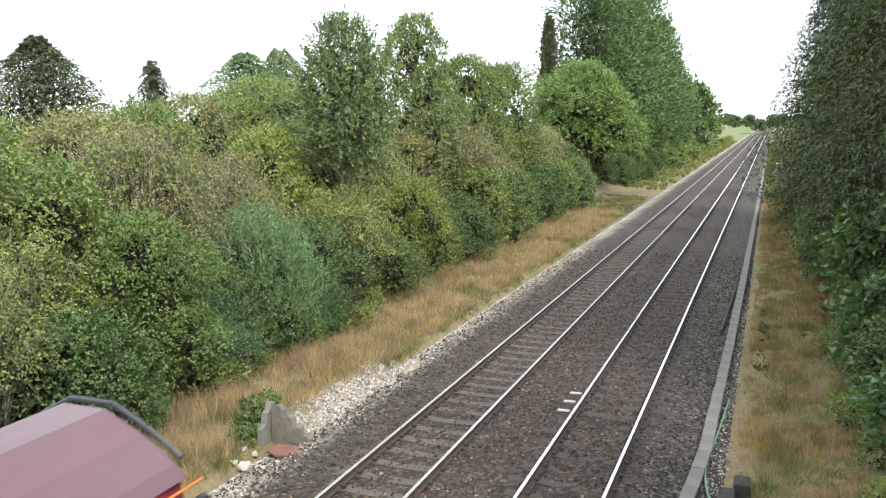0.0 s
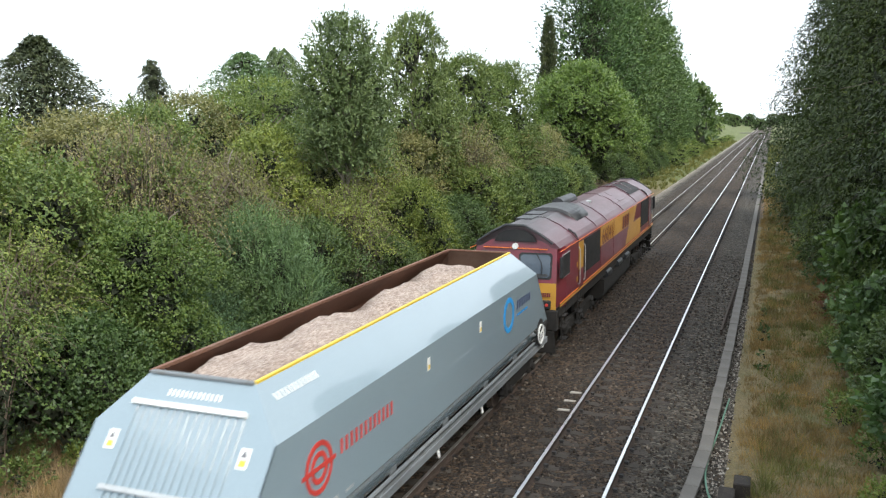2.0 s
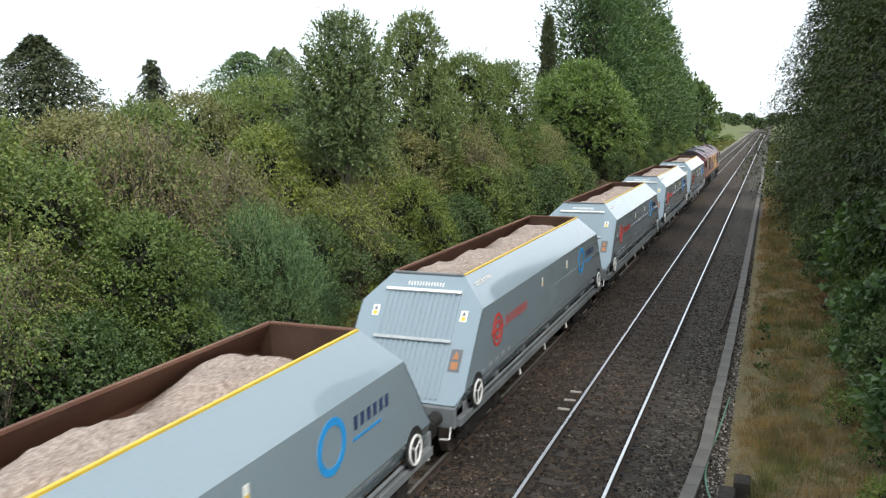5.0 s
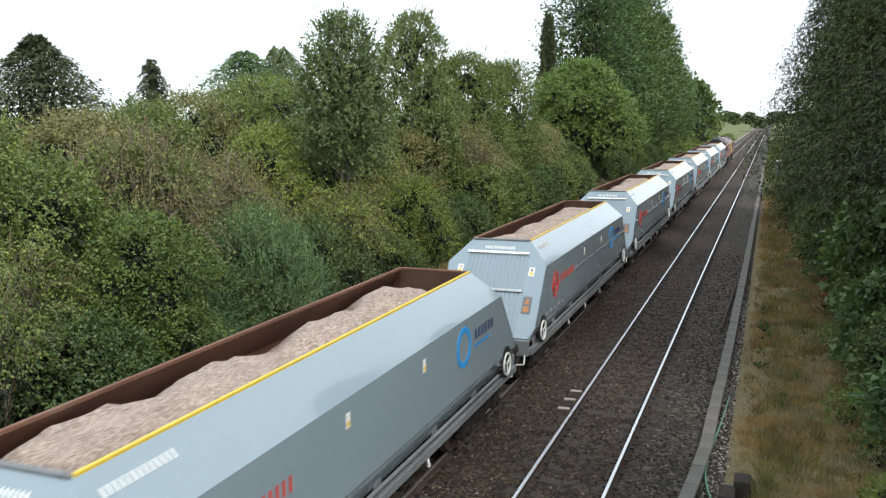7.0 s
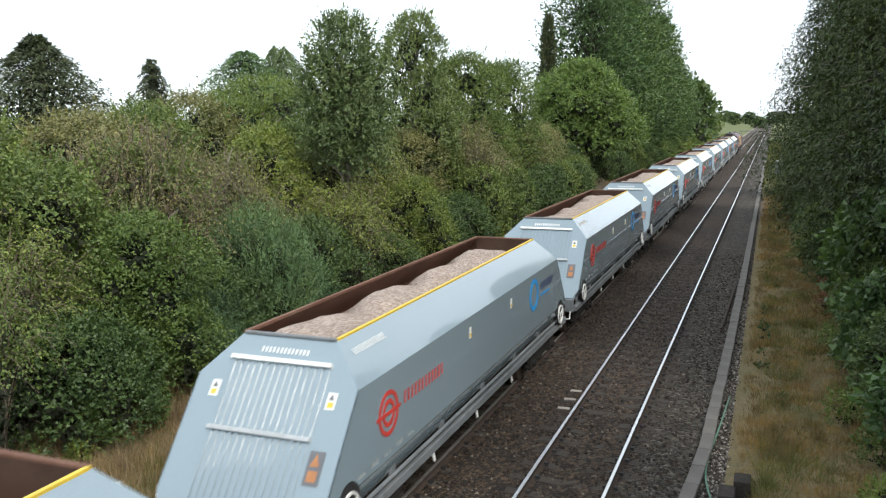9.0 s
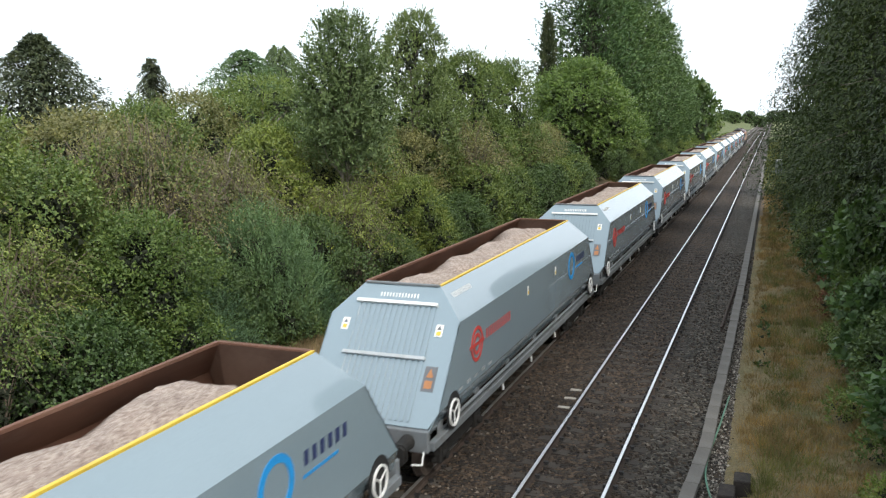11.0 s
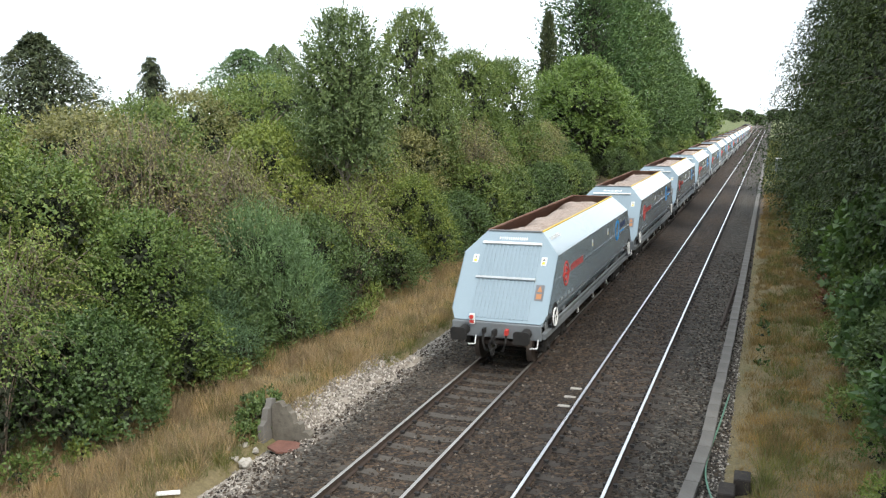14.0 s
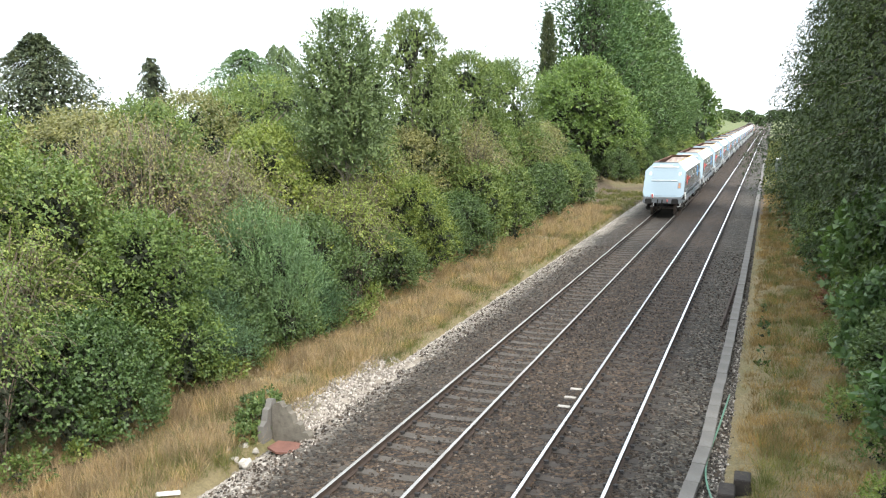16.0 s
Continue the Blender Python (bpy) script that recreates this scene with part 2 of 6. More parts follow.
def sooty_roof():
    """Faded maroon roof paint with exhaust soot trailing along the far side behind the silencer."""
    m = surface("sooty_maroon_roof", (0.108, 0.034, 0.044), (0.098, 0.056, 0.068), 0.5, 0.34, 0, (0.085, 0.05, 0.052), 0.7, 70, 0.05, (1, 0.3, 1))
    n, l = m.node_tree.nodes, m.node_tree.links
    b = n["Principled BSDF"]
    colour = b.inputs["Base Color"].links[0].from_socket
    tc = n.new("ShaderNodeTexCoord")
    xyz = n.new("ShaderNodeSeparateXYZ")
    l.new(tc.outputs["Object"], xyz.inputs["Vector"])
    cloud = noise_node(n, l, 1.6, 5, stretch=(1, 0.35, 1))
    wob = n.new("ShaderNodeMath")
    wob.operation = "MULTIPLY_ADD"
    wob.inputs[1].default_value = 1.3
    l.new(cloud, wob.inputs[0])
    l.new(xyz.outputs["X"], wob.inputs[2])
    across = n.new("ShaderNodeMapRange")
    across.interpolation_type = "SMOOTHSTEP"
    for k, v in (("From Min", 1.75), ("From Max", 0.7), ("To Min", 0.0), ("To Max", 0.85)):
        across.inputs[k].default_value = v
    l.new(wob.outputs["Value"], across.inputs["Value"])
    along = n.new("ShaderNodeMapRange")
    along.interpolation_type = "SMOOTHSTEP"
    for k, v in (("From Min", -1.0), ("From Max", -4.5), ("To Min", 0.12), ("To Max", 1.0)):
        along.inputs[k].default_value = v
    l.new(xyz.outputs["Y"], along.inputs["Value"])
    both = n.new("ShaderNodeMath")
    both.operation = "MULTIPLY"
    l.new(across.outputs["Result"], both.inputs[0])
    l.new(along.outputs["Result"], both.inputs[1])
    l.new(mixed(n, l, both.outputs["Value"], colour, (0.022, 0.02, 0.021)), b.inputs["Base Color"])
    return m


ROOF_PAINT = sooty_roof()
GOLD = surface("golden_yellow_paint", (0.43, 0.225, 0.028), (0.49, 0.26, 0.038), 1.5, 0.42, 0, (0.33, 0.2, 0.06), 0.35, 90, 0.03)
ORANGE = plain("orange_stripe", (0.78, 0.20, 0.03), 0.4, 0, 0.1)
YELLOW = plain("yellow_edge_paint", (0.66, 0.46, 0.06), 0.5, 0, 0.2)
BLACK = surface("black_mesh_metal", (0.011, 0.011, 0.012), (0.02, 0.02, 0.021), 2, 0.7, 0.1, (0.06, 0.055, 0.05), 0.4, 150, 0.3)
SOOT = surface("sooty_black_steel", (0.026, 0.027, 0.03), (0.055, 0.057, 0.06), 1.2, 0.42, 0.1, (0.02, 0.02, 0.02), 0.6, 60, 0.1)
WHITE = plain("white_paint", (0.75, 0.75, 0.73), 0.5)
PALE = surface("pale_chalky_concrete", (0.34, 0.31, 0.27), (0.45, 0.42, 0.37), 5, 0.95, 0, (0.15, 0.12, 0.1), 0.6, 50, 0.3)
CHALK_HEAP = surface("broken_chalk", (0.198, 0.1664, 0.1302), (0.3432, 0.3072, 0.2604), 1.6, 0.95, 0, (0.1122, 0.0896, 0.062), 0.7, 30, 0.9)
RED = plain("red_paint", (0.52, 0.05, 0.04), 0.45)
BLUE = plain("blue_paint", (0.02, 0.28, 0.66), 0.45)
NAVY = plain("dark_blue_paint", (0.03, 0.045, 0.12), 0.45)
AMBER = plain("orange_sign", (0.40, 0.175, 0.07), 0.55)
DUSTY_IN = surface("stone_dusted_rusty_steel", (0.20, 0.125, 0.09), (0.27, 0.18, 0.135), 1.1, 0.8, 0.05, (0.15, 0.08, 0.05), 0.5, 60, 0.12, (1, 1, 0.4))
DARK_SIGN = plain("dark_sign", (0.13, 0.135, 0.145), 0.5)
STEEL_GREY = surface("galvanised_steel", (0.42, 0.44, 0.45), (0.5, 0.52, 0.53), 2, 0.5, 0.3, (0.25, 0.24, 0.22), 0.4, 80, 0.05)
# near-black green: the shade inside crowns is put into this leaf colour
INNER_SHADE = plain("inner_shade_foliage", (0.022, 0.028, 0.013), 0.95)
BARK = surface("grey_brown_bark", (0.16, 0.135, 0.105), (0.27, 0.24, 0.2), 5, 0.95, 0, (0.06, 0.05, 0.04), 0.5, 40, 0.6, (1, 1, 0.3))
CANE = surface("dry_brown_cane", (0.1275, 0.09375, 0.0675), (0.2025, 0.1613, 0.12), 5, 0.9, 0, (0.075, 0.06, 0.045), 0.4, 40, 0.2)
TWIG = surface("brown_twig", (0.075, 0.058, 0.042), (0.13, 0.10, 0.075), 5, 0.95, 0, (0.05, 0.04, 0.03), 0.5, 40, 0.4)
HAWTHORN = leafage("hawthorn_leaves", [(0.0, (0.05358, 0.09715, 0.03264)), (0.45, (0.1174, 0.1753, 0.05304)), (0.8, (0.1972, 0.2471, 0.07446)), (1.0, (0.3306, 0.264, 0.1061))])
OLIVE = leafage("olive_brown_leaves", [(0.0, (0.096, 0.096, 0.0528)), (0.4, (0.18, 0.1896, 0.0864)), (0.75, (0.258, 0.2496, 0.1128)), (1.0, (0.3432, 0.2292, 0.12))])
DARKLEAF = leafage("dark_green_leaves", [(0.0, (0.03407, 0.06468, 0.02618)), (0.5, (0.07775, 0.1285, 0.04697)), (0.85, (0.1319, 0.1932, 0.06622)), (1.0, (0.2333, 0.257, 0.0924))])
YELLOWLEAF = leafage("yellow_green_leaves", [(0.0, (0.0754, 0.1144, 0.0338)), (0.5, (0.1612, 0.2223, 0.0676)), (0.9, (0.2587, 0.3055, 0.0936)), (1.0, (0.3562, 0.3172, 0.1014))])
WILLOW = leafage("blue_green_leaves", [(0.0, (0.05138, 0.09895, 0.05429)), (0.5, (0.0988, 0.1777, 0.09727)), (1.0, (0.1739, 0.2756, 0.1572))])
ROWAN = leafage("grey_green_leaves", [(0.0, (0.05175, 0.0851, 0.0414)), (0.5, (0.1092, 0.1633, 0.07015)), (0.9, (0.1759, 0.2472, 0.1104)), (1.0, (0.4393, 0.5117, 0.3806))])
LAUREL = leafage("glossy_laurel_leaves", [(0.0, (0.072, 0.126, 0.0408)), (0.5, (0.1416, 0.222, 0.066)), (0.9, (0.24, 0.33, 0.108)), (1.0, (0.7284, 0.642, 0.4008))], 0.25, 0.35)
CYPRESS = leafage("cypress_sprays", [(0.0, (0.0396, 0.0768, 0.0396)), (0.5, (0.084, 0.1512, 0.0624)), (0.9, (0.1488, 0.2232, 0.0804)), (1.0, (0.2484, 0.2568, 0.1008))], 0.12, 0.6)
CONIFER = leafage("garden_conifer_needles", [(0.0, (0.030, 0.044, 0.028)), (0.5, (0.060, 0.085, 0.050)), (1.0, (0.110, 0.130, 0.075))], 0.1, 0.6)
YEW = leafage("dull_cypress_sprays", [(0.0, (0.012, 0.02254, 0.008)), (0.5, (0.03, 0.05292, 0.014)), (0.85, (0.06, 0.09016, 0.02)), (1.0, (0.1, 0.09114, 0.026))], 0.12, 0.6)
SYCAMORE = leafage("broad_green_leaves", [(0.0, (0.036, 0.07392, 0.0306)), (0.5, (0.0765, 0.1373, 0.0561)), (0.9, (0.1251, 0.1971, 0.0765)), (1.0, (0.1962, 0.2394, 0.1224))], 0.3, 0.42)
STRAW = leafage("dry_grass", [(0.0, (0.17, 0.125, 0.085)), (0.45, (0.31, 0.235, 0.16)), (0.85, (0.47, 0.385, 0.28)), (1.0, (0.22, 0.22, 0.10))], 0.3, 0.7, 0.1)
# straw toned down: the trees' shade on the right verge is in its colour
STRAW_SHADE = leafage("shaded_mown_dry_grass", [(0.0, (0.1634, 0.1118, 0.05632)), (0.5, (0.2795, 0.1945, 0.1012)), (0.85, (0.3758, 0.2719, 0.1496)), (1.0, (0.1634, 0.1549, 0.05984))], 0.3, 0.7, 0.1)
RUSSET = leafage("russet_bracken", [(0.0, (0.10, 0.035, 0.025)), (0.6, (0.19, 0.075, 0.045)), (1.0, (0.16, 0.13, 0.05))], 0.25, 0.6)
GREENGRASS = leafage("green_grass", [(0.0, (0.085, 0.10, 0.04)), (0.5, (0.15, 0.16, 0.06)), (0.8, (0.225, 0.215, 0.095)), (1.0, (0.36, 0.30, 0.17))], 0.3, 0.7, 0.1)


# ---- mesh helpers ----
def finish(bm, name, materials, smooth=False):
    bmesh.ops.recalc_face_normals(bm, faces=bm.faces)
    me = bpy.data.meshes.new(name)
    bm.to_mesh(me)
    bm.free()
    for m in materials if isinstance(materials, (list, tuple)) else [materials]:
        me.materials.append(m)
    if smooth:
        me.polygons.foreach_set("use_smooth", [True] * len(me.polygons))
    return me


def part(name, bm, material, parent, label="", smooth=False):
    ob = new(name, finish(bm, name, material, smooth))
    ob.parent = parent
    if label:
        ob["label"] = label
    return ob


def block(bm, x0, x1, y0, y1, z0, z1, bevel=0.0):
    g = bmesh.ops.create_cube(bm, size=1.0)
    for v in g["verts"]:
        v.co = Vector(((x0 + x1) / 2 + v.co.x * (x1 - x0), (y0 + y1) / 2 + v.co.y * (y1 - y0), (z0 + z1) / 2 + v.co.z * (z1 - z0)))
    if bevel:
        edges = list({e for v in g["verts"] for e in v.link_edges})
        bmesh.ops.bevel(bm, geom=edges, offset=bevel, segments=1, affect="EDGES")
    return bm


def prism(bm, outline, a, b, axis="y", mat=0):
    """A closed outline swept from a to b; the outline is (x, z) along y, (y, z) along x or (x, y) along z."""
    def put(u, v, w):
        return {"y": (u, w, v), "x": (w, u, v), "z": (u, v, w)}[axis]
    v0 = [bm.verts.new(put(u, v, a)) for u, v in outline]
    v1 = [bm.verts.new(put(u, v, b)) for u, v in outline]
    k = len(outline)
    made = [bm.faces.new(v0), bm.faces.new(v1[::-1])]
    made += [bm.faces.new((v0[i], v0[(i + 1) % k], v1[(i + 1) % k], v1[i])) for i in range(k)]
    for f in made:
        f.material_index = mat
    return made


def slab(bm, points, depth):
    """A flat polygon given depth against its normal."""
    pts = [Vector(p) for p in points]
    nrm = (pts[1] - pts[0]).cross(pts[2] - pts[0]).normalized()
    v0 = [bm.verts.new(p) for p in pts]
    v1 = [bm.verts.new(p - nrm * depth) for p in pts]
    k = len(pts)
    bm.faces.new(v0)
    bm.faces.new(v1[::-1])
    for i in range(k):
        bm.faces.new((v0[i], v1[i], v1[(i + 1) % k], v0[(i + 1) % k]))
    return bm


def rod(bm, a, b, r0, r1=None, seg=8):
    a, b = Vector(a), Vector(b)
    d = b - a
    m = Matrix.Translation((a + b) / 2) @ d.to_track_quat("Z", "Y").to_matrix().to_4x4()
    bmesh.ops.create_cone(bm, cap_ends=True, segments=seg, radius1=r0, radius2=r0 if r1 is None else r1, depth=d.length, matrix=m)
    return bm


def tube(bm, points, r, seg=6):
    for a, b in zip(points, points[1:]):
        rod(bm, a, b, r, r, seg)
    return bm


def ring(bm, centre, axis, r_out, r_in, depth, seg=24):
    """A flat ring round an axis ('x' or 'y')."""
    c = Vector(centre)
    rows = []
    for r, h in ((r_out, -depth / 2), (r_out, depth / 2), (r_in, depth / 2), (r_in, -depth / 2)):
        row = []
        for i in range(seg):
            a = 2 * math.pi * i / seg
            u, v = r * math.cos(a), r * math.sin(a)
            row.append(bm.verts.new(c + (Vector((h, u, v)) if axis == "x" else Vector((u, h, v)))))
        rows.append(row)
    for k in range(4):
        p, q = rows[k], rows[(k + 1) % 4]
        for i in range(seg):
            j = (i + 1) % seg
            bm.faces.new((p[i], p[j], q[j], q[i]))
    return bm


def empty(name, m=None):
    ob = new(name)
    ob.empty_display_size = 0.5
    if m is not None:
        ob.matrix_basis = m
    return ob


def quads_mesh(name, verts, k, material):
    """A mesh of separate k-cornered faces from an (n*k, 3) array."""
    n = len(verts) // k
    me = bpy.data.meshes.new(name)
    me.vertices.add(n * k)
    me.vertices.foreach_set("co", np.ascontiguousarray(verts, dtype=np.float32).ravel())
    me.loops.add(n * k)
    me.loops.foreach_set("vertex_index", np.arange(n * k, dtype=np.int32))
    me.polygons.add(n)
    me.polygons.foreach_set("loop_start", np.arange(0, n * k, k, dtype=np.int32))
    me.update(calc_edges=True)
    me.materials.append(material)
    return me


# ---- ground, formation and tracks ----
RIGHT = 3.38          # centre of the second track
NEAR, FAR = -240.0, 900.0


def ground_height(x, y):
    pts = ((-2000, 2.0), (-60, 2.0), (-16, 1.2), (-9, 0.25), (-7.2, -0.25), (-4.2, -0.3), (-3.5, -0.38), (-3.0, -0.75), (5.7, -0.75), (6.12, -0.3), (6.5, -0.2),
           (8.5, -0.08), (12, 0.4), (60, 1.0), (2000, 1.0))
    for (a, ha), (b, hb) in zip(pts, pts[1:]):
        if x <= b:
            h = ha + (hb - ha) * (x - a) / (b - a)
            break
    if x < -3.6 or x > 6.3:
        h += 0.10 * noise.noise((x * 0.4, y * 0.4, 3)) + 0.05 * noise.noise((x * 1.3, y * 1.3, 7))
    return h


def grid(name, xs, ys, height, material):
    v = [(x, y, height(x, y)) for y in ys for x in xs]
    k = len(xs)
    f = [(j * k + i, j * k + i + 1, (j + 1) * k + i + 1, (j + 1) * k + i) for j in range(len(ys) - 1) for i in range(k - 1)]
    me = bpy.data.meshes.new(name)
    me.from_pydata(v, [], f)
    me.materials.append(material)
    me.polygons.foreach_set("use_smooth", [True] * len(me.polygons))
    return new(name, me)


xs = [-2000, -700, -250, -100, -60, -40, -28, -20] + [-16 + 0.8 * i for i in range(15)] + [-4.2, -3.8, -3.5, -3.0, 0, 3, 5.7, 6.12, 6.3, 6.5] + [7 + 0.8 * i for i in range(9)] + [16, 20, 28, 40, 60, 120, 300, 900, 2000]
ys = [-600, -240, -80, -20] + [4 + 0.9 * i for i in range(80)] + [80 + 5 * i for i in range(20)] + [190, 220, 260, 320, 400, 500, 650, 900, 1400, 2500]
tagged(grid("ground", xs, ys, ground_height, GROUND), "rough verge ground of dry grass and soil", "ground", kind="structure")


def ballast_height(x, y):
    pts = ((-3.7, -0.62), (-3.3, -0.45), (-2.2, -0.2), (-1.3, -0.172), (-0.85, -0.178), (-0.66, -0.2), (0.66, -0.2), (0.85, -0.178), (1.3, -0.175), (1.7, -0.2), (RIGHT - 1.2, -0.185), (RIGHT - 0.6, -0.186), (RIGHT + 0.6, -0.186), (RIGHT + 1.5, -0.18), (5.2, -0.25), (6.3, -0.33), (6.6, -0.5))
    for (a, ha), (b, hb) in zip(pts, pts[1:]):
        if x <= b:
            h = ha + (hb - ha) * (x - a) / (b - a)
            break
    return h + 0.022 * noise.noise((x * 2.2, y * 2.2, 1)) + 0.018 * noise.noise((x * 7, y * 7, 5))


bx = [-3.7, -3.5, -3.3] + [-3.1 + 0.14 * i for i in range(67)] + [6.4, 6.6]
by = [NEAR, -100, -20] + [8 + 0.14 * i for i in range(274)] + [47 + 1.0 * i for i in range(100)] + [150, 170, 200, 250, 320, 420, 600, FAR]
tagged(grid("ballast_bed", bx, by, ballast_height, BALLAST), "brown and grey crushed stone ballast under both tracks", "ballast", kind="structure")


def stones(name, count, area, size, label, material, seed=5, bias=1.6, top=None):
    """Loose stones, joined: squashed irregular octahedra on the bed."""
    rng = np.random.default_rng(seed)
    oct_v = np.array([(1, 0, 0), (0, 1, 0), (-1, 0, 0), (0, -1, 0), (0, 0, 1), (0, 0, -1)], float)
    oct_f = np.array([(0, 1, 4), (1, 2, 4), (2, 3, 4), (3, 0, 4), (1, 0, 5), (2, 1, 5), (3, 2, 5), (0, 3, 5)])
    x0, x1, y0, y1 = area
    px = rng.uniform(x0, x1, count)
    py = y0 + (y1 - y0) * rng.uniform(0, 1, count) ** bias
    keep = np.ones(count, bool)
    for c in (0, RIGHT):
        for s in (-0.7525, 0.7525):
            keep &= np.abs(px - c - s) > 0.1
    px, py = px[keep], py[keep]
    pz = np.array([(top or ballast_height)(a, b) for a, b in zip(px, py)])
    for c in (0, RIGHT):
        pz = np.where((np.abs(px - c) < 1.3) & (((py + (0.2 if c else 0)) % SLEEPER_STEP) < 0.3), pz - 0.03, pz)
    n = len(px)
    s = size * rng.uniform(0.55, 1.35, (n, 1, 1)) * rng.uniform(0.6, 1.2, (n, 1, 3))
    v = oct_v[None] * (1 + rng.uniform(-0.3, 0.3, (n, 6, 1))) * s
    a = rng.uniform(0, 6.28, n)
    ca, sa_ = np.cos(a)[:, None], np.sin(a)[:, None]
    tilt = rng.uniform(-0.6, 0.6, n)[:, None]
    x, y, z = v[..., 0], v[..., 1], v[..., 2]
    y, z = y * np.cos(tilt) - z * np.sin(tilt), y * np.sin(tilt) + z * np.cos(tilt)
    v = np.stack([x * ca - y * sa_ + px[:, None], x * sa_ + y * ca + py[:, None], z + pz[:, None] + 0.005], -1)
    me = bpy.data.meshes.new(name)
    me.from_pydata(v.reshape(-1, 3).tolist(), [], (oct_f[None] + 6 * np.arange(n)[:, None, None]).reshape(-1, 3).tolist())
    me.materials.append(material)
    tagged(new(name, me), label, "stones", kind="stuff")


SLEEPER_STEP = 0.69
stones("ballast_stones", 20000, (-3.2, 6.2, 11, 45), 0.038, "loose crushed ballast stones, grey to brown", STONE)
stones("shoulder_stones", 5200, (-3.75, -2.2, 10, 60), 0.028, "pale broken stone along the ballast shoulder", CHALK, 6, 1.8)
stones("trough_stones", 2600, (5.72, 6.5, 13, 34), 0.03, "pale stones scattered beside the cable trough", CHALK, 8, 1.3)


def rail_outline(cx):
    half = [(0.07, -0.159), (0.07, -0.148), (0.012, -0.125), (0.010, -0.045), (0.035, -0.036), (0.035, -0.006)]
    return [(cx + x, z) for x, z in half] + [(cx + 0.026, 0.0), (cx - 0.026, 0.0)] + [(cx - x, z) for x, z in half[::-1]]


def rail_mesh(top):
    bm = bmesh.new()
    prism(bm, rail_outline(0), NEAR, FAR)
    for f in bm.faces:
        if f.calc_center_median().z > -0.005:
            f.material_index = 1
    return finish(bm, "rail", [RAIL_SIDE, top])


def sleeper_mesh(material):
    bm = bmesh.new()
    prism(bm, [(-1.25, -0.30), (1.25, -0.30), (1.25, -0.19), (1.05, -0.17), (0.5, -0.17), (0.35, -0.185), (-0.35, -0.185), (-0.5, -0.17), (-1.05, -0.17), (-1.25, -0.19)], -0.13, 0.13)
    return finish(bm, "sleeper", material)


def track(name, cx, top, sleeper_material, first, label):
    """A track: two rails, its sleepers and their clips."""
    t = empty(name, pose(cx, 0, 0))
    tagged(t, label, "railway track", "running tracks", "structure")
    rm = rail_mesh(top)
    for s in (-0.7525, 0.7525):
        r = new("rail", rm)
        r.parent, r.location = t, (s, 0, 0)
    sm = sleeper_mesh(sleeper_material)
    rng = random.Random(4)
    bm = bmesh.new()
    k = 0
    y = first
    while y < 170:
        s = new("sleeper", sm)
        s.parent, s.location = t, (rng.uniform(-0.015, 0.015), y, rng.uniform(-0.012, 0.0))
        s.rotation_euler = (0, 0, rng.uniform(-0.006, 0.006))
        y += SLEEPER_STEP
        k += 1
    far = []
    faces = []
    while y < 420:
        i = len(far)
        far += [(-1.25, y - 0.13, -0.175), (1.25, y - 0.13, -0.175), (1.25, y + 0.13, -0.175), (-1.25, y + 0.13, -0.175)]
        far += [(a, b, -0.3) for a, b, _ in far[-4:]]
        faces += [(i, i + 1, i + 2, i + 3), (i, i + 4, i + 5, i + 1), (i + 2, i + 6, i + 7, i + 3)]
        y += SLEEPER_STEP
    me = bpy.data.meshes.new("distant_sleepers")
    me.from_pydata(far, [], faces)
    me.materials.append(sleeper_material)
    d = new("distant_sleepers", me)
    d.parent = t
    d["kind"] = "stuff"
    clips, cf = [], []
    for i in range(110):
        yy = first + SLEEPER_STEP * i
        for rx in (-0.7525, 0.7525):
            for s in (-1, 1):
                a, b = rx + s * 0.09 - 0.045, rx + s * 0.09 + 0.045
                j = len(clips)
                clips += [(a, yy - 0.05, -0.18), (b, yy - 0.05, -0.18), (b, yy + 0.05, -0.18), (a, yy + 0.05, -0.18), (a, yy - 0.04, -0.115), (b, yy - 0.04, -0.115), (b, yy + 0.04, -0.115), (a, yy + 0.04, -0.115)]
                cf += [(j + 4, j + 5, j + 6, j + 7), (j, j + 1, j + 5, j + 4), (j + 1, j + 2, j + 6, j + 5), (j + 2, j + 3, j + 7, j + 6), (j + 3, j, j + 4, j + 7)]
    me = bpy.data.meshes.new("rail_clips")
    me.from_pydata(clips, [], cf)
    me.materials.append(CLIP)
    c = new("rail_clips", me)
    c.parent = t
    c["kind"] = "stuff"
    return t


# ---- plants ----
def unit(v):
    return v / np.maximum(np.linalg.norm(v, axis=-1, keepdims=True), 1e-6)


def leaf_faces(P, D, N, L, Wd):
    """Pointed leaves from bases P along D with normals near N: three corners each."""
    D = unit(D)
    S = unit(np.cross(D, N))
    low = P + D * (L * 0.15)
    return np.stack([low + S * Wd * 0.5, P + D * L, low - S * Wd * 0.5], 1).reshape(-1, 3)


